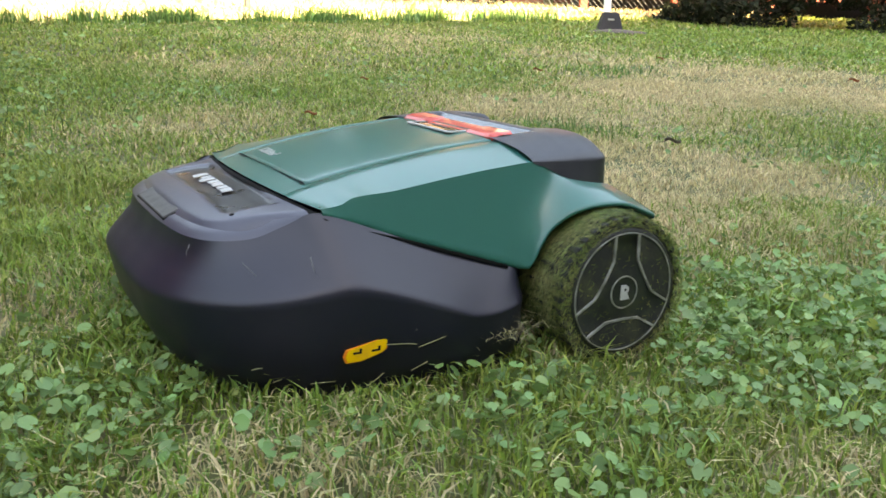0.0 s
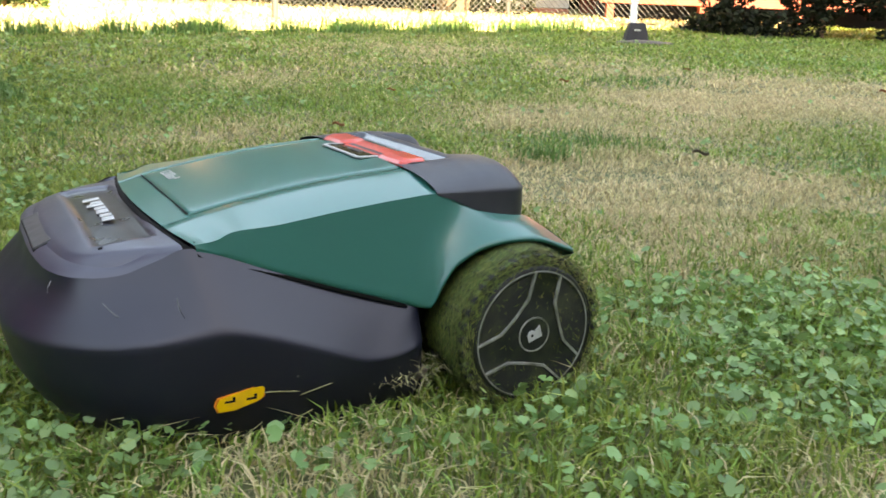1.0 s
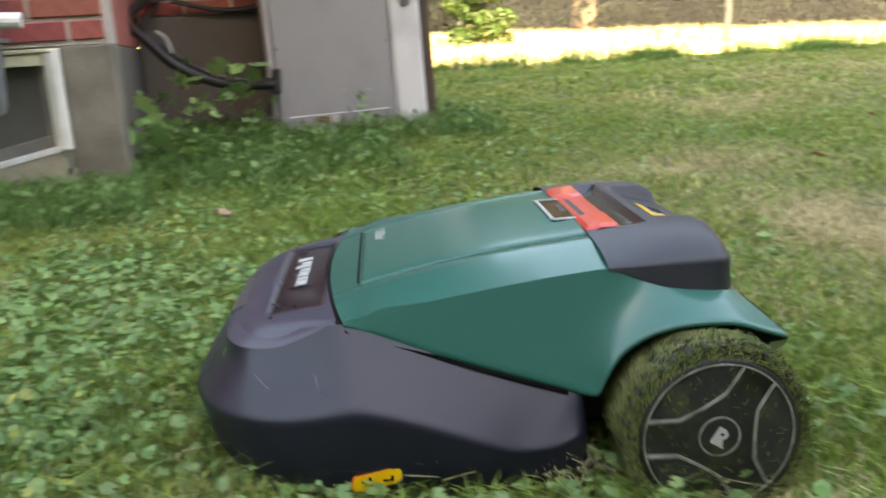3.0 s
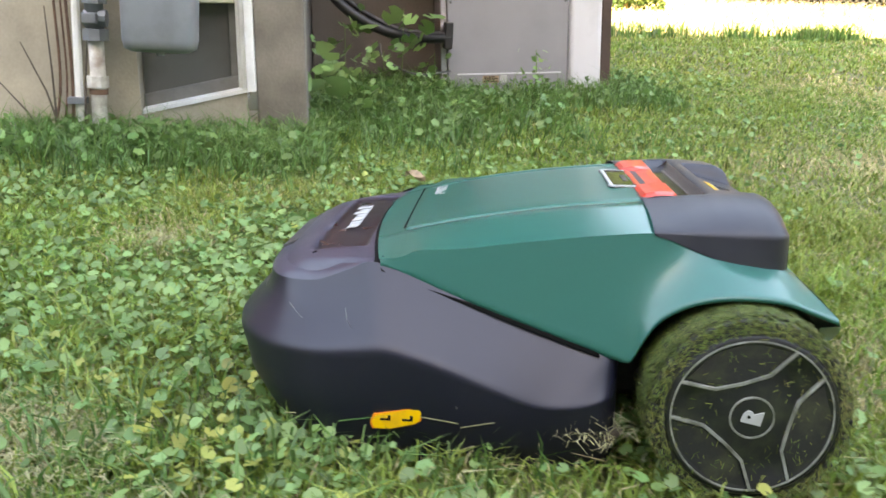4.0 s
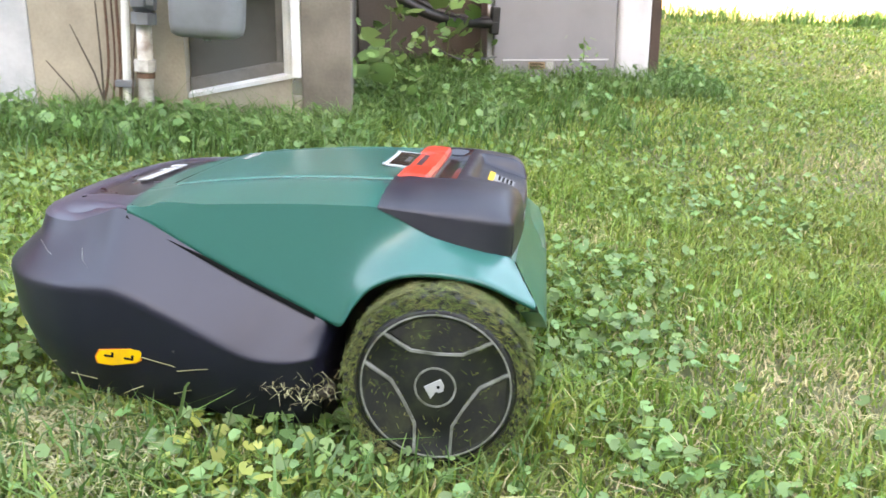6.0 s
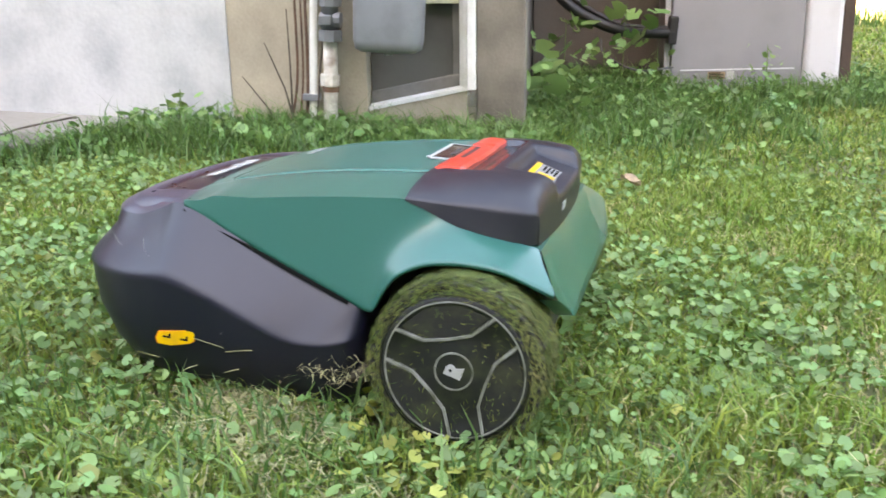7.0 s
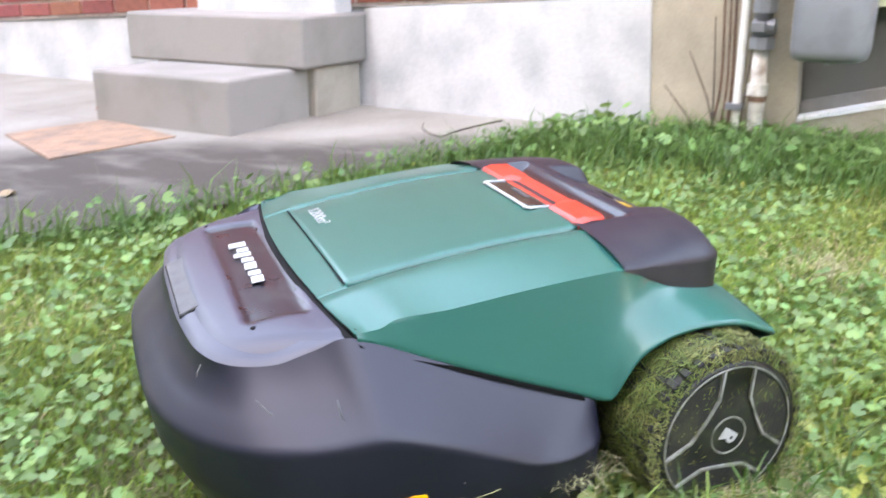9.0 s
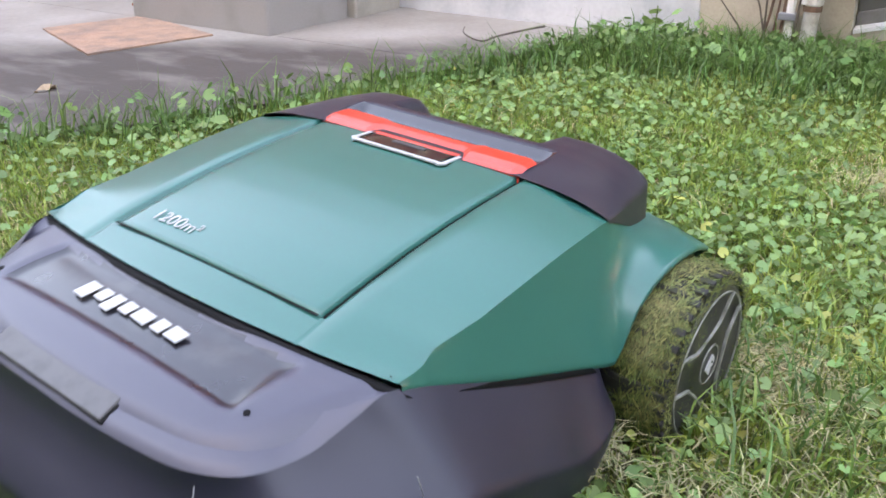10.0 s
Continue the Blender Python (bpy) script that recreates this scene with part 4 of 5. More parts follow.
    part("plate_gap", block((-0.0125, -0.08, -0.002), (0.0125, 0.08, 0.0008), 0.0012), INK_GAP, mower, m=pose(0.5007, 0, 0.1865, 0, 24, 0))
    part("bumper_underside", block((0.13, -0.23, 0.012), (0.4, 0.23, 0.05), 0.01), RUBBER, mower)
    for sy in (1, -1):
        part("hood_screw", tube([(0.452, sy * 0.165, 0.197), (0.453, sy * 0.165, 0.2005)], 0.0028, 8), INK_GAP, mower)
base_shell()

SIDE_TOP = [(0.37, 0.2295, 0.2112), (0.347, 0.231, 0.2148), (0.328, 0.2295, 0.2222), (0.28, 0.232, 0.2262), (0.22, 0.233, 0.2352), (0.16, 0.2335, 0.2429), (0.12, 0.234, 0.247), (0.1, 0.2343, 0.2489), (0.0865, 0.234, 0.2485),
            (0.075, 0.233, 0.2448), (0.055, 0.23, 0.2354), (0.03, 0.227, 0.2251), (0.0, 0.222, 0.2177), (-0.03, 0.215, 0.2119), (-0.05, 0.2095, 0.2083), (-0.061, 0.206, 0.2043)]
SIDE_LOW = [(0.369, 0.2315, 0.2085), (0.35, 0.234, 0.2025), (0.332, 0.2365, 0.1965), (0.272, 0.245, 0.176), (0.202, 0.255, 0.1535), (0.142, 0.263, 0.1345), (0.118, 0.268, 0.1285), (0.109, 0.27, 0.132), (0.099, 0.272, 0.153),
            (0.084, 0.272, 0.174), (0.06, 0.272, 0.189), (0.035, 0.272, 0.1965), (0.003, 0.272, 0.199), (-0.034, 0.271, 0.196), (-0.067, 0.266, 0.184), (-0.09, 0.262, 0.175)]

def top_z(x):
    return float(np.interp(x, [0.06, 0.085, 0.1, 0.15, 0.2, 0.25, 0.3, 0.35, 0.39], [0.2655, 0.2645, 0.263, 0.2585, 0.2525, 0.2445, 0.235, 0.2235, 0.2135]))

def green_shell():
    n = 78
    a, b = spline(SIDE_TOP, n), spline(SIDE_LOW, n)
    cols, sides, flares = [], [], []
    # arch edge about the hub: reach and outward flare by angle
    plane = lambda x, z: 0.233 - 0.2555 * (z - 0.2352) - 0.04 * (x - 0.22)
    turn = [math.atan2(q[2] - 0.09, q[0]) for q in b[int(n * 0.4):]]
    reach = [math.hypot(q[0], q[2] - 0.09) for q in b[int(n * 0.4):]]
    swell = [max(0.0, q[1] - plane(q[0], q[2])) for q in b[int(n * 0.4):]]
    for i in range(n):
        flare = max(0, min(1, (0.13 - b[i][0]) / 0.09))
        foot = min(b[i][1], plane(b[i][0], b[i][2]))
        col = []
        for k in range(17):
            t = k / 16
            p = a[i] + (b[i] - a[i]) * t
            th = math.atan2(p[2] - 0.09, p[0])
            d = max(0.0, math.hypot(p[0], p[2] - 0.09) - np.interp(th, turn, reach))
            p[1] = a[i][1] + (foot - a[i][1]) * t + np.interp(th, turn, swell) * max(0.0, 1 - d / 0.042) ** 2 * min(1, t * 3)
            if k == 16:
                p[1] = b[i][1]
            col.append(p)
        sides.append(col)
        flares.append(flare)
    ease = np.array([[p[1] for p in col] for col in sides])
    for k in range(10):
        ease[1:-1, 1:-1] = (ease[:-2, 1:-1] + ease[2:, 1:-1] + ease[1:-1, :-2] + ease[1:-1, 2:]) / 4
    for i, col in enumerate(sides):
        flare = flares[i]
        for k in range(17):
            col[k][1] = ease[i, k]
        out = 0.004 * flare
        col.append(b[i] + np.array([0, out, -0.002])); col.append(b[i] + np.array([0, out, -0.006])); col.append(b[i] + np.array([0, -0.004, -0.007])); col.append(b[i] + np.array([0, -0.03, -0.004]))
        cols.append(col)
    for sy in (1, -1):
        rows = [[(p[0], p[1] * sy, p[2]) for p in c] for c in cols]
        part("fender", grid(rows), GREEN, mower, "dark teal side panel flaring into a wheel arch", smooth=True)
    # top between the ridges
    rid = np.array(SIDE_TOP)
    rows = []
    for x in np.concatenate([np.linspace(0.392, 0.357, 8), [0.3555, 0.354], np.linspace(0.352, 0.07, 40)]):
        sunk = 0.012 if x < 0.3545 else 0.0
        zt = top_z(x)
        j = np.interp(-x, -rid[:, 0], np.arange(len(rid)))
        ry, rz = np.interp(j, np.arange(len(rid)), rid[:, 1]), np.interp(j, np.arange(len(rid)), rid[:, 2])
        rz = min(rz, zt - 0.002)
        fr = max(0, (x - 0.34) / 0.05)
        prof = [(0, zt - sunk + 0.002), (0.07, zt - sunk + 0.0015), (0.1365, zt - sunk), (0.1375, zt - sunk), (0.139, zt - 0.001), (0.142, zt + 0.0003), (0.158, zt - 0.001)]
        for s in (0.25, 0.5, 0.75, 0.9, 1.0):
            prof.append((0.158 + (ry - 0.158) * s, zt - 0.001 + (rz - zt + 0.001) * s ** 1.12))
        rows.append([(x - 0.021 * min(1, fr) * (y / 0.2285) ** 2, y, z) for y, z in prof])
    part("top_shell", grid(mirror_rows(rows)), GREEN, mower, "dark teal plastic top shell", smooth=True)
    # service lid
    rows = []
    for x in np.linspace(0.3535, 0.084, 44):
        zt = top_z(x)
        rows.append([(x, y, zt + z) for y, z in ((0, 0.0032), (0.05, 0.0028), (0.1, 0.002), (0.125, 0.0012), (0.1305, 0.0005), (0.1325, -0.001), (0.133, -0.01))])
    first = [(x + 0.0006, y, z - 0.01) for x, y, z in rows[0]]
    lid = part("service_lid", grid(mirror_rows([first] + rows)), GREEN, mower, "glossy teal service lid", smooth=True)
    cu = bpy.data.curves.new("lid_print", "FONT")
    cu.body, cu.size = "1200m\u00b2", 0.021
    cu.extrude = 0.0003
    tmp = bpy.data.objects.new("lid_print", cu)
    scene.collection.objects.link(tmp)
    bpy.context.view_layer.update()
    me = bpy.data.meshes.new_from_object(tmp.evaluated_get(bpy.context.evaluated_depsgraph_get()))
    bpy.data.objects.remove(tmp)
    me.materials.append(WHITEP)
    pr = new("capacity_print", me)
    pr.parent = lid
    pr.matrix_basis = pose(0.335, -0.108, top_z(0.335) + 0.0036, 0, 0, 90) @ pose(0, 0, 0, 12.5, 0, 0)
    # black strips round the lid: the groove's shade is put into colour
    for sy in (1, -1):
        rows = [[(x, sy * 0.1328, top_z(x) - 0.0045), (x, sy * 0.1385, top_z(x) - 0.0045)] for x in np.linspace(0.353, 0.09, 24)]
        part("lid_gap", grid(rows), INK_GAP, lid, "black strip painted as the shaded gap beside the lid")
    part("lid_gap", grid([[(0.3535, y, top_z(0.354) + 0.0012), (0.3563, y, top_z(0.3563) + 0.0026 - 0.004 * (y / 0.134) ** 2 * 0.3)] for y in np.linspace(-0.134, 0.134, 12)]), INK_GAP, lid, "black strip painted as the shaded gap before the lid")
    # dark trim line between hood and green shell
    rows = []
    for y in np.linspace(0, 0.2285, 24):
        x, z = 0.392 - 0.021 * (y / 0.2285) ** 2, 0.2135 - 0.007 * (y / 0.2285) ** 2
        rows.append([(x + 0.005, y, z - 0.004), (x + 0.003, y, z - 0.0005), (x - 0.002, y, z - 0.001)])
    part("shell_seam", grid(mirror_rows(list(map(list, zip(*rows))))), INK_GAP, mower, smooth=True)
    # black strip along the side seam, painted as the shadow above the bumper
    low = spline(SIDE_LOW[:6], 30)
    for sy in (1, -1):
        rows = [[(p[0], (p[1] - 0.012) * sy, p[2] + 0.004) for p in low], [(p[0] - 0.001, (p[1] + 0.0045) * sy, p[2] - 0.008) for p in low], [(p[0] - 0.002, (p[1] - 0.01) * sy, p[2] - 0.016) for p in low]]
        part("side_seam_shade", grid(rows), INK_GAP, mower, smooth=True)
    # rear apron
    ys = [0, 0.06, 0.12, 0.17, 0.19, 0.205, 0.235, 0.262]
    top = [(-0.063, y, 0.2035) for y in ys[:6]] + [(-0.076, 0.235, 0.191), (-0.09, 0.262, 0.1755)]
    bot = [(-0.108, y, 0.128) for y in ys[:5]] + [(-0.107, 0.205, 0.133), (-0.102, 0.235, 0.15), (-0.094, 0.262, 0.167)]
    rows = []
    for k in range(9):
        s = k / 8
        rows.append([(a[0] + (b[0] - a[0]) * s ** 0.9, a[1], a[2] + (b[2] - a[2]) * s - (0.007 if 0.12 < a[1] < 0.2 and 0.2 < s < 0.9 else 0)) for a, b in zip(top, bot)])
    rows.append([(p[0] + 0.02, p[1], p[2] - 0.002) for p in bot])
    part("rear_apron", grid(mirror_rows(rows)), GREEN, mower, "teal rear apron", smooth=True)
green_shell()

def cap():
    low = np.array(SIDE_TOP)
    ridge = lambda x, k: float(np.interp(np.interp(-max(x, -0.06), -low[:, 0], np.arange(len(low))), np.arange(len(low)), low[:, k]))
    # sections from the lid back to the rear edge: place, height of the top; the rear edge bows round the corners
    xs = [0.09, 0.07, 0.054, 0.05, 0.046, 0.042, 0.036, 0.03, 0.025, 0.021, 0.018, 0.014, 0.01, 0.005, 0.001, -0.002, -0.006, -0.012, -0.02, -0.028]
    zc = np.interp([-x for x in xs], [-0.09, -0.075, -0.05, -0.02, 0.005, 0.02, 0.042], [0.2668, 0.268, 0.271, 0.2735, 0.2735, 0.2725, 0.27])
    last = [(-0.034, 0.0005, 0.2715), (-0.041, 0.002, 0.2695), (-0.047, 0.0045, 0.266), (-0.052, 0.0085, 0.26), (-0.0555, 0.0135, 0.25), (-0.057, 0.017, 0.236), (-0.058, 0.018, 0.204)]
    rows = []
    for x, draw, z in [(x, 0.0, z) for x, z in zip(xs, zc)] + last:
        ey, ez = ridge(x, 1) + 0.002 - draw, ridge(max(x, -0.05), 2) - 0.001
        # widest line of the cap carries the green ridge on to the rear corner
        wide = np.interp(x, [-0.05, 0.0865], [0.21, 0.2355]) - draw
        brim = min(np.interp(x, [-0.05, 0.0865], [0.243, 0.2495]), z - 0.004)
        ez = min(ez, z - 0.001)
        brim = max(brim, ez + 0.0005)
        prof = [(y, z) for y in (0, 0.02, 0.04, 0.06, 0.08, 0.09, 0.094, 0.098, 0.102, 0.106, 0.112, 0.12, 0.126, 0.13, 0.134)] + [(0.14, z - 0.0003), (0.15, z - 0.001)]
        for s, f in ((0.3, 0.1), (0.55, 0.28), (0.75, 0.5), (0.88, 0.7), (0.96, 0.87), (1.0, 1.0)):
            prof.append((0.15 + (wide - 0.15) * s, z - 0.001 + (brim - z + 0.001) * f))
        for s in (0.12, 0.4, 0.7, 1.0):
            prof.append((wide + (ey - wide) * s, brim + (ez - brim) * s))
        row = []
        for y, q in prof:
            inside = max(0, min(1, (0.104 - y) / 0.01)) * max(0, min(1, (0.005 - x) / 0.007))
            q = q + (min(q, 0.2625 + 0.3 * x) - q) * inside
            well = max(0, min(1, (0.134 - y) / 0.008)) * max(0, min(1, (x - 0.016) / 0.012)) * max(0, min(1, (0.058 - x) / 0.01))
            bow = 0.01 * max(0.0, min(1.0, (-0.01 - x) / 0.04)) * (1 - min(1, y / 0.19) ** 2)
            row.append((x - bow, y, q - 0.009 * well))
        rows.append(row)
    rows_ledge = [[(x, ridge(x, 1) * k / 8, ridge(x, 2) - 0.0012) for k in range(9)] for x in np.linspace(-0.015, -0.0635, 10)]
    part("rear_ledge", grid(mirror_rows(rows_ledge)), GREEN, mower, "teal ledge round the foot of the cap", smooth=True)
    c = part("rear_cap", grid(mirror_rows(rows)), CAPGREY, mower, "dark grey rear cap with a sunk control recess", smooth=True)
    c.data.materials.append(WELL)
    for f in c.data.polygons:
        f.material_index = int(0.017 < f.center.x < 0.06 and abs(f.center.y) < 0.132)
    st = part("warning_label", block((-0.019, -0.05, 0), (0.019, 0.05, 0.0012), 0.0005), LABEL, c, "grey and yellow warning label", m=pose(-0.032, 0.015, 0.2539, 0, -16.7, 0))
    part("label_band", block((0.012, -0.05, 0.0012), (0.019, 0.05, 0.0018), 0.0), YELLOW, st)
    part("label_patch", block((-0.014, 0.006, 0.0012), (0.008, 0.038, 0.0018), 0.0), YELLOW, st)
    for k in range(4):
        part("label_bar", block((-0.013 + k * 0.0055, -0.044, 0.0012), (-0.01 + k * 0.0055, -0.002 - 0.01 * (k % 2), 0.0018), 0.0), INK_GAP, st)
    part("rear_badge", block((-0.0668, 0.045, 0.222), (-0.0655, 0.075, 0.232), 0.0), WHITEP, c)
    # red handle: bar with a finger notch in its front edge
    rows = []
    for y in np.linspace(-0.134, 0.134, 61):
        notch = max(0, min(1, (0.066 - abs(y)) / 0.01))
        e = max(0, (abs(y) - 0.1265) / 0.0075)
        xf, xr = 0.0905 - 0.013 * notch - 0.003 * e, 0.049 + 0.003 * e
        zb, zt = 0.2625, 0.2735 - 0.003 * e - 0.002 * notch
        rows.append([(xr, y, zb - 0.004), (xr, y, zt - 0.004), (xr + 0.004, y, zt), (xf - 0.016, y, zt - 0.0005), (xf - 0.006, y, zt - 0.003), (xf - 0.001, y, zt - 0.007), (xf, y, zb - 0.004)])
    h = part("handle", grid(rows), RED, mower, "scuffed red carrying handle", smooth=False)
    part("grip_recess", block((0.078, -0.058, 0.262), (0.086, 0.058, 0.2685), 0.002), RED, h)
    w = part("display_window", block((0.084, -0.055, 0.2655), (0.114, 0.055, 0.2675), 0.003), SCREEN, mower, "smoked display window in a silver frame")
    for lo, hi in (((0.112, -0.057, 0.2655), (0.1165, 0.057, 0.2686)), ((0.085, -0.0625, 0.2655), (0.114, -0.0585, 0.2686)), ((0.085, 0.0585, 0.2655), (0.114, 0.0625, 0.2686))):
        part("frame_bar", block(lo, hi, 0.0012), WHITEP, w, "silver frame bar")
    for sy in (1, -1):
        part("frame_bar", block((-0.006, -0.002, 0), (0.006, 0.002, 0.003), 0.001), WHITEP, w, m=pose(0.1135, sy * 0.0595, 0.2656, 0, 0, 45 * -sy))
    part("display_button", block((0.09, -0.022, 0.2674), (0.096, 0.022, 0.2682), 0.001), PLATE, w)
cap()

def side_marks():
    y = 0.2945
    for sy in (1, -1):
        bm = bmesh.new()
        pts = [(0.3665, 0.0575), (0.369, 0.064), (0.3655, 0.0715), (0.332, 0.0785), (0.3205, 0.0785), (0.3185, 0.0755), (0.3205, 0.067), (0.326, 0.0635), (0.35, 0.0575)]
        def poly(scale, yy, mat, nm):
            b2 = bmesh.new()
            cx, cz = 0.3435, 0.0685
            a = [b2.verts.new((cx + (px - cx) * scale, yy * sy, cz - 0.006 + (pz - cz) * scale)) for px, pz in pts]
            f = b2.faces.new(a)
            r = bmesh.ops.extrude_face_region(b2, geom=[f])
            for q in r["geom"]:
                if isinstance(q, bmesh.types.BMVert):
                    q.co.y -= 0.004 * sy
            bmesh.ops.recalc_face_normals(b2, faces=b2.faces[:])
            return part(nm, b2, mat, mower if nm == "side_sticker" else st)
        bm.free()
        st = part("side_sticker", block((0.34, sy * y - 0.001, 0.06), (0.342, sy * y + 0.0005, 0.062), 0.0), ORANGE, mower, "yellow warning sticker with black symbols")
        poly(1.08, y + 0.0009, ORANGE, "sticker_edge")
        poly(1.0, y + 0.0016, YELLOW, "sticker_face")
        for cx in (0.3555, 0.333):
            part("symbol", block((cx - 0.006, sy * (y + 0.001) - 0.0012, 0.06), (cx + 0.005, sy * (y + 0.001) + 0.0012, 0.0625), 0.0006), INK_GAP, st, m=pose(0, 0, 0))
            part("symbol", block((cx - 0.006, sy * (y + 0.001) - 0.0012, 0.0625), (cx - 0.003, sy * (y + 0.001) + 0.0012, 0.066), 0.0006), INK_GAP, st)
        part("mould_pip", tube([(0.283, sy * 0.285, 0.078), (0.283, sy * 0.2985, 0.078)], 0.0013, 6), PLATE, mower)
    rng = np.random.default_rng(8)
    for x, z, ln, a in ((0.30, 0.062, 0.05, -8), (0.255, 0.06, 0.05, 12), (0.43, 0.03, 0.02, 10), (0.39, 0.027, 0.03, -5), (0.33, 0.022, 0.025, 30), (0.46, 0.05, 0.012, 0), (0.27, 0.03, 0.03, 20)):
        yy = (0.2945 if x < 0.36 else (0.288 if x < 0.42 else 0.266)) - (0.007 if z < 0.04 else 0.0)
        part("stuck_stalk", tube([(x - ln / 2 * math.cos(radians(a)), yy, z + ln / 2 * math.sin(radians(a))), (x, yy + 0.004, z + 0.002), (x + ln / 2 * math.cos(radians(a)), yy, z - ln / 2 * math.sin(radians(a)))], 0.0005, 5), STRAW, mower)
    # pale scratches and specks on the bumper
    for x, y, z, dx, dz in ((0.452, 0.24, 0.151, 0.012, 0.012), (0.395, 0.272, 0.158, 0.004, 0.012), (0.505, 0.17, 0.165, 0.002, -0.006)):
        part("scratch", tube([(x - dx, y, z - dz), (x + 0.002, y + 0.003, z), (x + dx, y, z + dz)], 0.0004, 5), LABEL, mower)
    # clippings caked behind the bumper
    c = rng.normal(0, 1, (260, 3)) * [0.02, 0.014, 0.008] + [0.15, 0.275, 0.055]
    clump = blades("clipping_clump", c[:, :2], c[:, 2], 0.012, 0.0013, STRAW, 2.6, rng)
    clump.parent = mower
    tagged(clump, "matted dry clippings", kind="stuff")
    bm = bmesh.new()
    bmesh.ops.create_icosphere(bm, subdivisions=2, radius=1)
    for q in bm.verts:
        q.co = Vector((0.15 + q.co.x * 0.04, 0.26 + q.co.y * 0.025, 0.045 + q.co.z * 0.014))
    part("clipping_core", bm, EARTH, mower, smooth=True)
    part("chassis", block((-0.07, -0.185, 0.05), (0.16, 0.185, 0.2), 0.01), RUBBER, mower, "black chassis between the wheels")
    part("axle_housing", block((-0.04, -0.2, 0.06), (0.04, 0.2, 0.12), 0.01), RUBBER, mower)
side_marks()

def wheel(sy):
    wh = new("drive_wheel")
    wh.parent = mower
    tagged(wh, "black drive wheel with caked grass in its tread")
    R = 0.093
    y0, y1 = -0.095, 0.0
    part("tyre", lathe([(0.03, y0), (R - 0.012, y0), (R - 0.003, y0 + 0.006), (R, y0 + 0.02), (R, y1 - 0.014), (R - 0.003, y1 - 0.006), (R - 0.01, y1 - 0.003), (0.03, y1 - 0.004)], 60), RUBBER, wh, smooth=True)
    lug = block((-0.0035, -0.014, -0.004), (0.0035, 0.002, 0.004), 0.001, 1)
    me = bpy.data.meshes.new("lug"); lug.to_mesh(me); lug.free(); me.materials.append(RUBBER)
    for k in range(36):
        a = k * math.tau / 36
        ob = new("lug", me); ob.parent = wh
        ob.matrix_basis = pose(0, 0, 0, 0, math.degrees(a), 0) @ pose(R - 0.001, y1 - 0.004, 0)
    bar = block((-0.004, -0.075, -0.003), (0.004, 0.0, 0.003), 0.001, 1)
    me = bpy.data.meshes.new("tread_bar"); bar.to_mesh(me); bar.free(); me.materials.append(RUBBER)
    for k in range(24):
        ob = new("tread_bar", me); ob.parent = wh
        ob.matrix_basis = pose(0, 0, 0, 0, k * 15 + 7, 0) @ pose(R, y1 - 0.016, 0, 0, 0, 0)
    part("disc", lathe([(0.001, y1 + 0.001), (0.03, y1 + 0.001), (0.038, y1 - 0.001), (0.07, y1 - 0.003), (0.074, y1 + 0.0005), (0.08, y1 + 0.0005), (0.083, y1 - 0.003), (0.06, y1 - 0.02)], 60), GLOSSBLACK, wh, "black wheel disc", smooth=True)
    part("rim_line", lathe([(0.0755, y1 + 0.0002), (0.0757, y1 + 0.0016), (0.0772, y1 + 0.0016), (0.0774, y1 + 0.0002)], 64), SILVER, wh, "silver rim line")
    part("hub_ring", lathe([(0.0195, y1), (0.0197, y1 + 0.0022), (0.0215, y1 + 0.0022), (0.0217, y1)], 40), SILVER, wh, "silver hub ring")
    part("hub", lathe([(0.0005, y1 + 0.0015), (0.0195, y1 + 0.0015), (0.0196, y1)], 40), GLOSSBLACK, wh)
    # raised spokes edged by three bent silver lines, each set between two spokes
    for k in range(3):
        b2 = bmesh.new()
        def pt(r, a, yy):
            q = radians(a + k * 120)
            return (-r * math.sin(q), yy, r * math.cos(q))
        hw = 0.0014
        line = [(0.0765, 14), (0.0455, 25), (0.036, 60), (0.0455, 95), (0.0765, 106)]
        tops, bots = [], []
        for r, a in line:
            tops.append(Vector(pt(r, a, y1 + 0.0022)))
        rowa, rowb = [], []
        for i, p in enumerate(tops):
            d = (tops[min(i + 1, 4)] - tops[max(i - 1, 0)]).normalized()
            s = d.cross(Vector((0, 1, 0))) * hw
            rowa.append(p - s); rowb.append(p + s)
        b2 = grid([[q - Vector((0, 0.003, 0)) for q in rowa], rowa, rowb, [q - Vector((0, 0.003, 0)) for q in rowb]])
        part("spoke_line", b2, SILVER, wh, "bent silver spoke line")
        pock = [pt(0.073, 18, y1 - 0.0012), pt(0.046, 30, y1 - 0.0012), pt(0.035, 60, y1 - 0.0012), pt(0.046, 90, y1 - 0.0012), pt(0.073, 102, y1 - 0.0012), pt(0.0745, 74, y1 - 0.0012), pt(0.0745, 46, y1 - 0.0012)]
        b3 = bmesh.new()
        f = b3.faces.new([b3.verts.new(p) for p in pock])
        r = bmesh.ops.extrude_face_region(b3, geom=[f])
        for q in r["geom"]:
            if isinstance(q, bmesh.types.BMVert):
                q.co.y += 0.0012
        bmesh.ops.recalc_face_normals(b3, faces=b3.faces[:])
        part("pocket", b3, RUBBER, wh, "dirty pocket between spokes")
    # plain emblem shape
    b4 = bmesh.new()
    em = [(-0.006, -0.0095), (-0.006, 0.0095), (0.002, 0.0095), (0.0065, 0.006), (0.0065, 0.0015), (0.004, -0.001), (0.0085, -0.0095)]
    f = b4.faces.new([b4.verts.new((-px, y1 + 0.0015, pz)) for px, pz in em])
    r = bmesh.ops.extrude_face_region(b4, geom=[f])
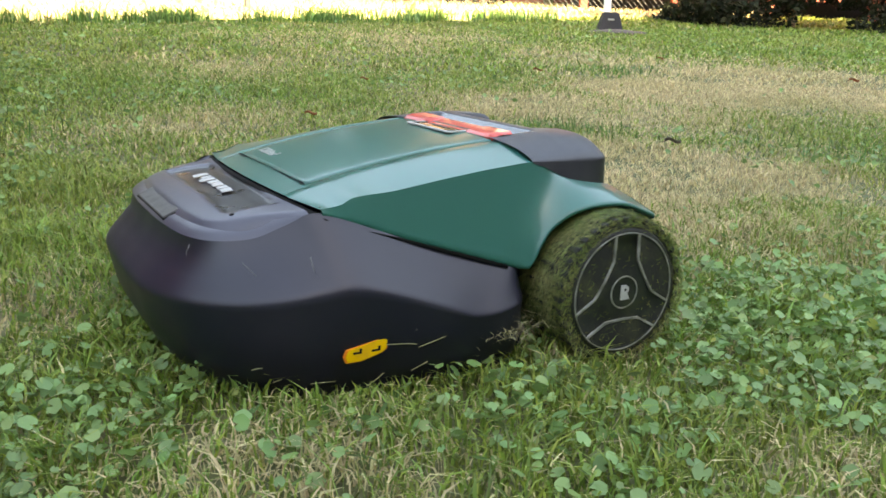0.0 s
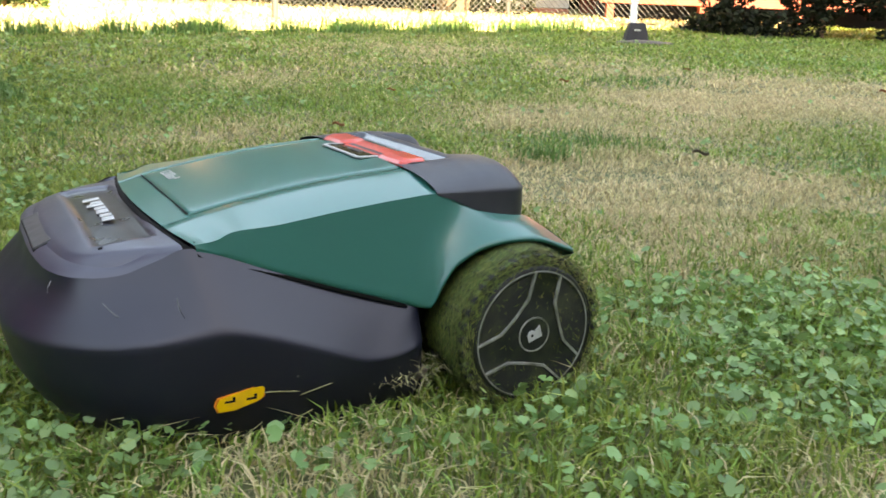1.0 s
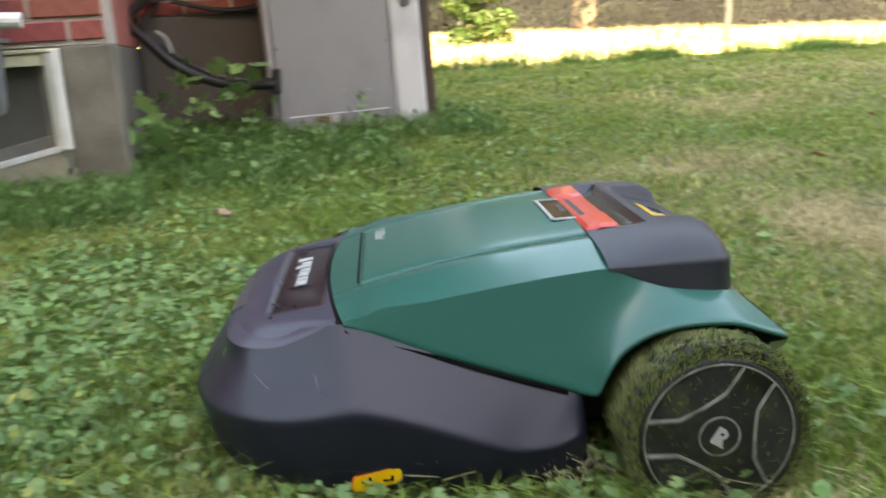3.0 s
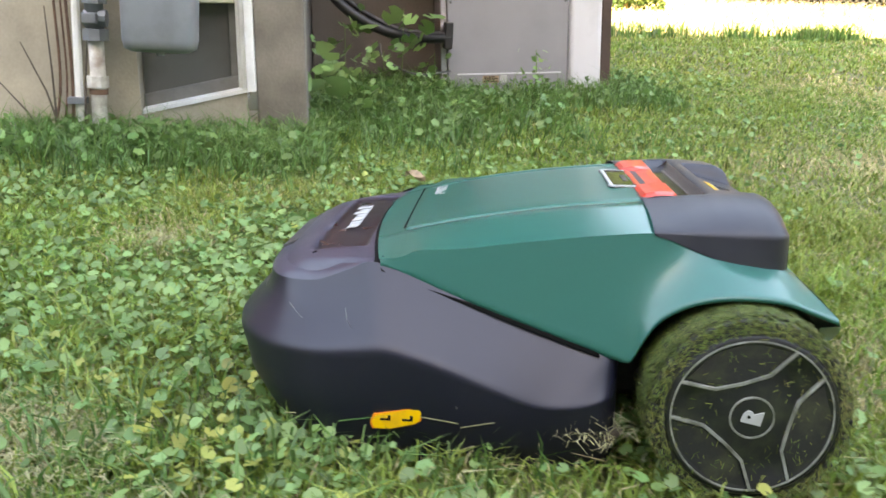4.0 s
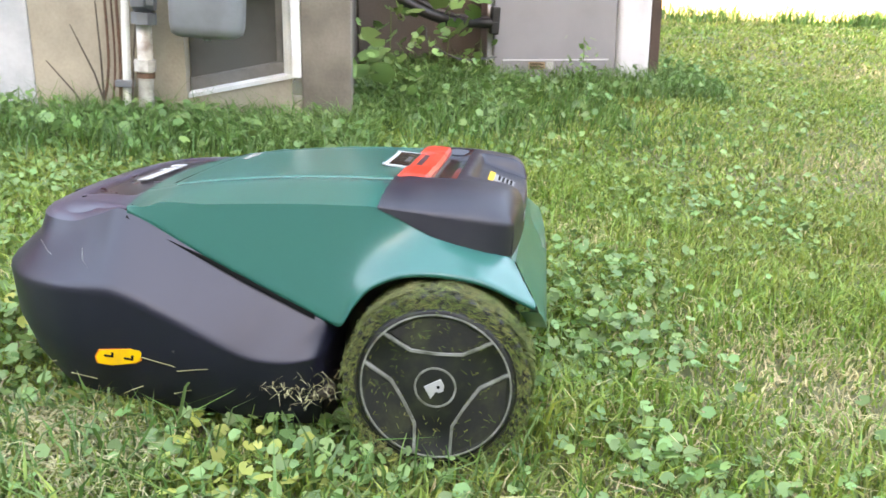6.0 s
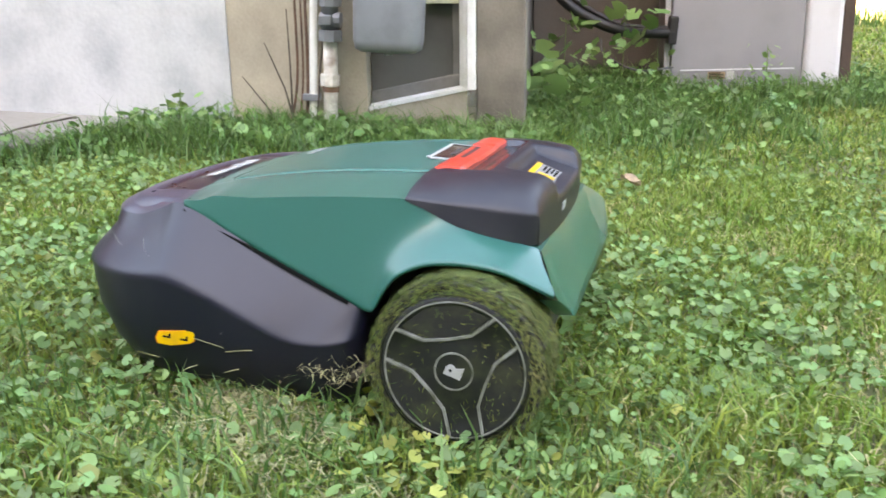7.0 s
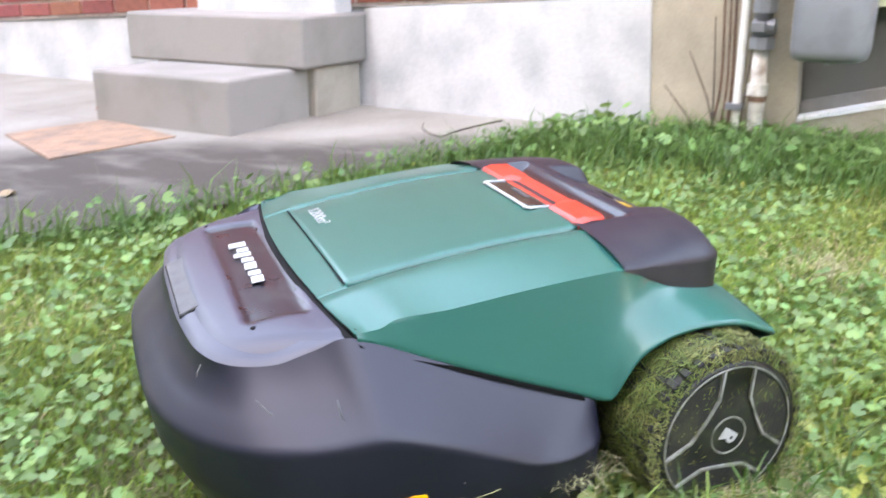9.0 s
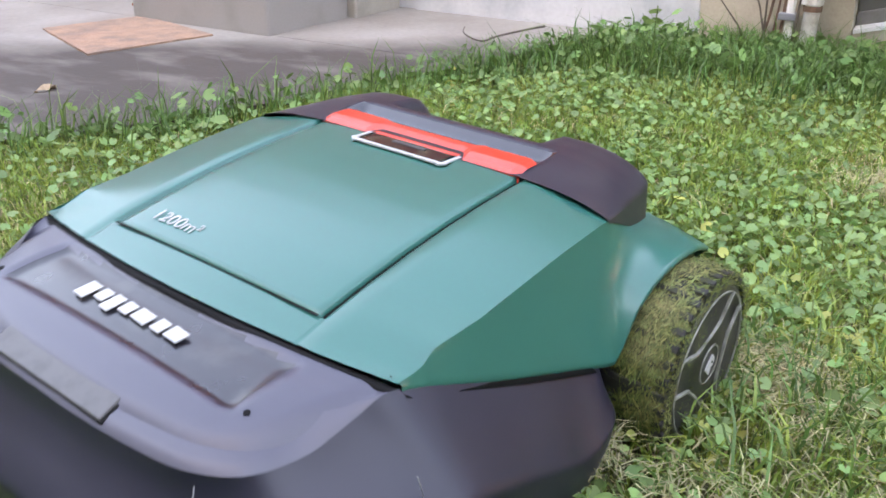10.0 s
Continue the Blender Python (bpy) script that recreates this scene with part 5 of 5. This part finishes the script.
    for q in r["geom"]:
        if isinstance(q, bmesh.types.BMVert):
            q.co.y += 0.0015
    bmesh.ops.recalc_face_normals(b4, faces=b4.faces[:])
    part("emblem", b4, WHITEP, wh, "pale emblem shape")
    part("emblem_hole", tube([(-0.0005, y1 + 0.0028, 0.0035), (-0.0005, y1 + 0.0034, 0.0035)], 0.0018, 8), INK_GAP, wh)
    # caked clippings on the tread, over the shoulder and in the pockets
    rng = np.random.default_rng(21 + sy)
    n = 24000
    a = rng.uniform(0, math.tau, n)
    yy = rng.uniform(y0 + 0.006, y1 - 0.004, n)
    r = R + rng.uniform(-0.002, 0.007, n) - 0.004 * (yy > y1 - 0.012)
    patch = np.array([noise.noise((math.cos(q) * 2.2, math.sin(q) * 2.2, w * 18)) for q, w in zip(a, yy)])
    keep = patch > rng.uniform(-0.55, 0.1, n)
    a, yy, r = a[keep], yy[keep], r[keep]
    m = len(a)
    c = np.stack([r * np.cos(a), yy, r * np.sin(a)], 1)
    rad = np.stack([np.cos(a), np.zeros(m), np.sin(a)], 1)
    tan = np.stack([-np.sin(a), np.zeros(m), np.cos(a)], 1)
    mix = rng.uniform(0, math.tau, m)
    d = tan * np.cos(mix)[:, None] + np.array([0, 1, 0]) * np.sin(mix)[:, None] * 0.8 + rad * rng.uniform(-0.1, 0.45, m)[:, None]
    s = np.cross(d, rad); s /= np.linalg.norm(s, axis=1)[:, None]
    ln, wd = rng.uniform(0.005, 0.02, m)[:, None], rng.uniform(0.0003, 0.001, m)[:, None]
    v = np.stack([c - d * ln / 2 - s * wd, c - d * ln / 2 + s * wd, c + d * ln / 2 + s * wd * 0.5, c + d * ln / 2 - s * wd * 0.5], 1)
    ob = fast_mesh("caked_grass", v, 1, [(0, 1, 2, 3)], m, CLIP)
    ob.parent = wh
    tagged(ob, "green and straw clippings stuck to the tread", kind="stuff")
    m = 1900
    a = rng.uniform(0, math.tau, m)
    r = np.where(rng.uniform(0, 1, m) < 0.1, rng.uniform(0.034, 0.082, m), rng.uniform(0.083, 0.098, m))
    c = np.stack([r * np.cos(a), np.full(m, y1 + 0.002), r * np.sin(a)], 1)
    mix = rng.uniform(0, math.tau, m)
    d = np.stack([np.cos(mix), rng.uniform(0, 0.15, m), np.sin(mix)], 1)
    s = np.stack([-np.sin(mix), np.zeros(m), np.cos(mix)], 1)
    ln, wd = rng.uniform(0.002, 0.008, m)[:, None], rng.uniform(0.0002, 0.0005, m)[:, None]
    v = np.stack([c - d * ln / 2 - s * wd, c - d * ln / 2 + s * wd, c + d * ln / 2 + s * wd, c + d * ln / 2 - s * wd], 1)
    ob = fast_mesh("disc_clipping", v, 1, [(0, 1, 2, 3)], m, CLIP)
    ob.parent = wh
    tagged(ob, "bits of grass on the wheel disc", kind="stuff")
    return wh
wheel_left = wheel(1)
wheel_right = wheel(-1)

# ---- lawn ----
def dryness(xy):
    d = np.zeros(len(xy))
    for x, y, r, s in ((0.55, 2.4, 0.55, 1.0), (0.62, 1.85, 0.42, 0.6), (-0.75, 2.85, 0.4, 0.5), (0.5, 3.5, 0.7, 0.6), (1.85, 4.6, 1.0, 1.0), (-0.12, 0.74, 0.16, 0.4), (-0.1, 2.2, 0.45, 0.8), (-0.66, 1.15, 0.22, 0.5),
                       (1.3, 2.0, 0.5, 0.45), (-1.75, 0.93, 0.14, 0.25), (-1.23, 0.4, 0.08, 0.4), (1.0, 5.6, 0.8, 0.5), (-1.0, 4.6, 0.7, 0.35), (-0.4, 6.5, 1.2, 0.4), (1.2, 4.2, 0.7, 0.9), (0.8, 3.6, 0.45, 0.6), (0.42, 0.78, 0.12, 0.35)):
        d = np.maximum(d, s * np.exp(-((xy[:, 0] - x) ** 2 + (xy[:, 1] - y) ** 2) / r ** 2))
    n = np.array([noise.noise((a * 2.3, b * 2.3, 5.0)) for a, b in xy])
    return np.clip(d * 1.4 + 0.3 * n - 0.03, 0, 1)

def lushness(xy):
    """Long grass at the foot of the house and the cooling unit."""
    q = house_xy(xy)
    strip = np.exp(-np.clip(q[:, 0] + 2.75, 0, 9) ** 2 / 0.22 ** 2) * (q[:, 1] < -0.3) * (q[:, 1] > -1.62)
    nook = np.exp(-np.clip(q[:, 0] + 3.35, 0, 9) ** 2 / 0.35 ** 2) * (q[:, 1] >= -0.4) * np.where(q[:, 1] < 0.2, 1.0, 0.3) * (q[:, 1] < 0.55)
    right = np.exp(-np.clip(q[:, 0] + 3.8, 0, 9) ** 2 / 0.2 ** 2) * 0.5 * (q[:, 1] >= 0.5) * (q[:, 1] < 1.1)
    edge = np.interp(q[:, 0], [a for a, b in SLAB], [b for a, b in SLAB])
    verge = 0.7 * np.exp(-np.clip(q[:, 1] - edge, 0, 9) ** 2 / 0.1 ** 2)
    return np.clip(strip + nook + right + verge, 0, 1)

def scatter(rng, n, x0, x1, y0, y1):
    xy = np.stack([rng.uniform(x0, x1, n), rng.uniform(y0, y1, n)], 1)
    return xy[on_lawn(xy, 0.0)]

def lawn():
    rng = np.random.default_rng(11)
    ivy_map = lambda xy: np.array([noise.noise((a * 1.7 + 9, b * 1.7, 1.0)) + 0.6 * noise.noise((a * 6, b * 6, 2.0)) for a, b in xy])
    # bands of the lawn: near, middle, far; blades grow coarser with distance
    bands = (((-2.9, 1.5, 0.05, 2.1), 265000, 0.036, 0.0032), ((-2.6, -0.5, -1.3, 0.05), 80000, 0.034, 0.0026), ((-3.6, 2.6, 2.1, 4.6), 185000, 0.03, 0.0042), ((-4.6, 4.6, 4.6, 9.0), 110000, 0.036, 0.0085), ((0.3, 7.5, 9.0, 13.0), 26000, 0.05, 0.016))
    zones = {"green": [], "dry": [], "lush": []}
    for (x0, x1, y0, y1), n, h, w in bands:
        xy = scatter(rng, n, x0, x1, y0, y1)
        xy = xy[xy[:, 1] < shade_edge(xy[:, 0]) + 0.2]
        d = dryness(xy)
        u = rng.uniform(0, 1, len(xy))
        dry = u < d * 1.2 + 0.08
        grow = 0.85 + 0.75 * np.array([noise.noise((a * 3.1, b * 3.1, 4.0)) + 0.6 * noise.noise((a * 11, b * 11, 6.0)) for a, b in xy]).clip(-0.6, 0.9)
        z = rise(xy[:, 1])
        g = ~dry
        o = blades("lawn_grass", xy[g], z[g], h, w, GRASS, 0.9 if y0 < 2 else 1.4, rng, grow[g])
        tagged(o, "short patchy green lawn grass", "grass", kind="stuff")
        o = blades("dry_grass", xy[dry], z[dry], h * 0.8, w * 0.85, DRY, 1.3, rng, grow[dry])
        tagged(o, "straw-coloured dry lawn grass", "grass", kind="stuff")
        tall = scatter(rng, n // 3, x0, x1, y0, y1)
        lu = lushness(tall)
        tall = tall[rng.uniform(0, 1, len(tall)) < lu * 0.95]
        if len(tall):
            o = blades("long_grass", tall, rise(tall[:, 1]), 0.105, max(w, 0.0034), LUSH, 0.7, rng)
            tagged(o, "long unmown grass along the house and slab", "grass", kind="stuff")
    q = np.stack([rng.uniform(-4.05, -2.2, 42000), rng.uniform(-1.75, 1.15, 42000)], 1)
    tall = q @ INV[:2, :2]
    tall = tall[on_lawn(tall, 0.0)]
    tall = tall[rng.uniform(0, 1, len(tall)) < lushness(tall)]
    o = blades("foundation_grass", tall, rise(tall[:, 1]), 0.1, 0.0042, LUSH, 1.1, rng)
    tagged(o, "long dark green grass at the foot of the house", "grass", kind="stuff")
    rim = np.stack([rng.uniform(-3.0, 7.0, 125000), rng.uniform(-4.5, 9.0, 125000)], 1)
    near = (rim[:, 0] < 1.45) & (rim[:, 1] > 0.05) & (rim[:, 1] < 2.2) | (rim[:, 0] < -0.5) & (rim[:, 1] > -1.3) & (rim[:, 1] <= 0.05) | (rim[:, 0] < 2.5) & (rim[:, 1] > 2.1) & (rim[:, 1] < 4.7) | (rim[:, 0] < 4.4) & (rim[:, 1] > 4.5)
    rim = rim[on_lawn(rim) & ~near]
    o = blades("outer_grass", rim, rise(rim[:, 1]), 0.045, 0.026, GRASS, 1.3, rng)
    tagged(o, "green lawn grass of the outer yard", "grass", kind="stuff")
    # tufts standing out of the mown lawn
    tufts = np.concatenate([rng.normal(0, 1, (260, 2)) * [s, s * 0.7] + c for c, s in (((0.42, 2.95), 0.12), ((1.35, 2.75), 0.2), ((0.25, 2.7), 0.06), ((-1.9, 1.9), 0.2), ((-1.15, 0.45), 0.12), ((-0.9, 0.62), 0.1), ((-1.32, 0.18), 0.13), ((-1.5, 0.08), 0.12), ((-1.12, 0.33), 0.1), ((0.9, 4.9), 0.2), ((-1.5, 2.6), 0.2))])
    o = blades("grass_tuft", tufts, rise(tufts[:, 1]), 0.06, 0.0035, LUSH, 0.8, rng)
    tagged(o, "taller green tufts in the lawn", "grass", kind="stuff")
    weeds = np.stack([rng.uniform(-4.2, 1.2, 5200), rng.normal(0, 0.16, 5200)], 1)
    weeds[:, 1] += shade_edge(weeds[:, 0]) - 0.1
    keep = np.array([noise.noise((a * 2.5, 3.0, 7.0)) for a in weeds[:, 0]]) > rng.uniform(-0.3, 0.35, len(weeds))
    weeds = weeds[keep]
    o = blades("edge_weeds", weeds, rise(weeds[:, 1]), 0.13, 0.012, LUSH, 0.6, rng)
    tagged(o, "weeds along the far edge of the lawn", "weeds", kind="stuff")
    # straw-pale blades add to the painted sunlight past the shadow line
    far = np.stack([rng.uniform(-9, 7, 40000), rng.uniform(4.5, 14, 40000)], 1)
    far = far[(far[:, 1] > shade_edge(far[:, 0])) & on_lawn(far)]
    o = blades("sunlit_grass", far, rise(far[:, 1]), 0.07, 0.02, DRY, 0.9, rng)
    tagged(o, "pale dry blades painted as sunlit grass beyond the shade", "grass", kind="stuff")
    # ground ivy and clover
    for (x0, x1, y0, y1), n, s, h in (((-2.9, 1.5, 0.05, 2.1), 125000, 0.017, 0.026), ((-2.6, -0.5, -1.3, 0.05), 28000, 0.0175, 0.03), ((-3.6, 2.4, 2.1, 4.4), 42000, 0.02, 0.03), ((-4, 4, 4.4, 8.8), 12000, 0.028, 0.036)):
        xy = scatter(rng, n, x0, x1, y0, y1)
        q = house_xy(xy)
        near_house = np.clip((-q[:, 0] - 0.55) / 1.4, 0, 1)
        spots = np.zeros(len(xy))
        for cx, cy, cr in ((0.3, 0.95, 0.22), (0.5, 1.2, 0.25), (0.12, 0.85, 0.15), (-0.05, 0.8, 0.13), (-0.3, 0.83, 0.14), (0.72, 1.0, 0.2), (0.35, 0.75, 0.2), (-1.4, 0.6, 0.25), (-1.8, 0.6, 0.3), (-1.15, 0.9, 0.2), (-1.3, 0.25, 0.25), (-1.0, 0.5, 0.2)):
            spots = np.maximum(spots, np.exp(-((xy[:, 0] - cx) ** 2 + (xy[:, 1] - cy) ** 2) / cr ** 2))
        p = np.clip(0.26 + 0.14 * np.clip((-0.7 - xy[:, 0]) / 0.4, 0, 1) * np.clip((1.9 - xy[:, 1]) / 0.5, 0, 1) + 0.9 * ivy_map(xy) + 0.12 * near_house + 0.4 * spots - 0.75 * dryness(xy), 0.02, 0.58)
        thin = np.clip((xy[:, 0] + 0.95) / 0.15, 0, 1) * np.clip((0.02 - xy[:, 0]) / 0.15, 0, 1) * np.clip((xy[:, 1] - 0.86) / 0.1, 0, 1)
        p = np.clip(p - 0.3 * thin, 0.02, 1)
        p = p * (0.35 + 0.65 * np.clip((1.95 - xy[:, 1]) / 0.75, 0, 1))
        xy = xy[(rng.uniform(0, 1, len(xy)) < p) & (xy[:, 1] < shade_edge(xy[:, 0]))]
        pale = rng.uniform(0, 1, len(xy)) < 0.015 + 0.3 * np.exp(-((xy[:, 0] + 1.05) ** 2 + (xy[:, 1] - 0.42) ** 2) / 0.2 ** 2)
        g = ~pale
        o = leaves("ground_ivy", xy[g], rise(xy[g][:, 1]), h, s, IVY, rng)
        tagged(o, "scalloped ground ivy and clover leaves in the lawn", "ground ivy", kind="stuff")
        o = leaves("yellow_leaves", xy[pale], rise(xy[pale][:, 1]), h, s * 1.1, PALE, rng)
        tagged(o, "yellowing leaves among the ivy", "ground ivy", kind="stuff")
    lush = scatter(rng, 60000, -3.6, 0.5, -0.9, 4.0)
    lush = lush[rng.uniform(0, 1, len(lush)) < lushness(lush) * 0.8]
    o = leaves("verge_weeds", lush, rise(lush[:, 1]), 0.075, 0.027, WEED, rng, 0.75)
    tagged(o, "broad-leaved weeds along the house", "weeds", kind="stuff")
    straw = np.concatenate([rng.normal(0, 1, (420, 2)) * [0.055, 0.04] + c for c in ((-1.23, 0.4), (-1.05, 0.2), (-1.72, 0.93), (-1.17, 0.37), (-0.95, 0.35))])
    o = blades("straw_heap", straw, rise(straw[:, 1]) + 0.015, 0.018, 0.002, STRAW, 2.6, rng)
    tagged(o, "matted straw-coloured clippings on the lawn", "clippings", kind="stuff")

def weed_plants():
    rng = np.random.default_rng(31)
    for w, u, h, n, lb in ((-2.5, -1.27, 0.19, 5, "single leggy weed at the edge of the slab"), (-3.9, -0.02, 0.36, 9, "broad-leaved vine beside the black cable"), (-3.9, -0.25, 0.3, 8, "broad-leaved vine at the house corner"), (-3.75, 0.5, 0.22, 9, "bright weed before the cooling unit"), (-2.55, -1.1, 0.1, 7, "bushy weed at the foundation"), (-3.3, -0.3, 0.27, 9, "broad-leaved vine at the house corner"), (-3.45, -0.12, 0.24, 9, "leafy weed in the corner of the house"), (-3.6, 0.08, 0.22, 10, "leafy weed in the corner of the house"), (-3.2, -0.2, 0.2, 10, "leafy weed in the corner of the house"), (-2.72, -1.25, 0.13, 9, "bushy weed at the foundation"), (-2.62, -1.42, 0.12, 9, "bushy weed at the edge of the slab")):
        p = HOUSE @ Vector((w, u, 0))
        z0 = float(rise(p.y))
        t = thing("weed_plant", lb, "weed")
        part("stem", tube(spline([(p.x, p.y, z0 - 0.01), (p.x + 0.01, p.y, z0 + h * 0.5), (p.x - 0.005, p.y + 0.01, z0 + h)], 8), 0.0028, 6, 0.5), LUSH, t)
        sz = 0.035 if h < 0.25 else 0.085
        xy = np.array([(p.x, p.y)]) + rng.normal(0, 0.03 if h < 0.25 else 0.09, (n * 2, 2))
        zz = z0 + rng.uniform(0.45, 1.0, n * 2) * h
        lv = leaves("foliage", xy, zz - 0.01, 0.01, sz, IVY, rng, 0.8)
        lv.parent = t
    t = thing("dead_stalks", "dry brown stalks leaning on the foundation", "stalks", m=HOUSE)
    for w, u, dw, du, h in ((-2.92, -1.06, 0.02, -0.1, 0.3), (-2.9, -1.1, 0.03, -0.12, 0.2), (-2.9, -1.0, 0.0, 0.03, 0.42), (-2.93, -1.08, 0.0, -0.02, 0.4)):
        part("stalk", tube([(w, u, 0.02), (w + dw * 0.5, u + du * 0.4, h * 0.55), (w + dw, u + du, h)], 0.004, 5, 0.4), TWIG, t)
lawn()
weed_plants()

# ---- motion ----
WHEEL_TURN = [(0, 0), (0.5, 50), (1, 108), (1.5, 160), (2, 207), (2.5, 258), (3, 328), (3.2, 357), (3.75, 412), (4.3, 468), (4.5, 488), (5, 545), (5.2, 570), (5.75, 633), (6.3, 697), (6.5, 720),
              (7, 795), (7.5, 845), (8, 883), (8.5, 915), (9, 958), (9.5, 998), (10, 1038)]

def motions():
    walk(mower, [(t, pose(x, y, z, rx, ry, rz)) for t, x, y, z, rx, ry, rz in MOWER_ROWS])
    walk(wheel_left, [(t, pose(0, HUB_Y, HUB_Z, 0, a, 0)) for t, a in WHEEL_TURN])
    walk(wheel_right, [(t, pose(0, -HUB_Y, HUB_Z, 0, 0, 180) @ pose(0, 0, 0, 0, -a * 1.08, 0)) for t, a in WHEEL_TURN])

motions()
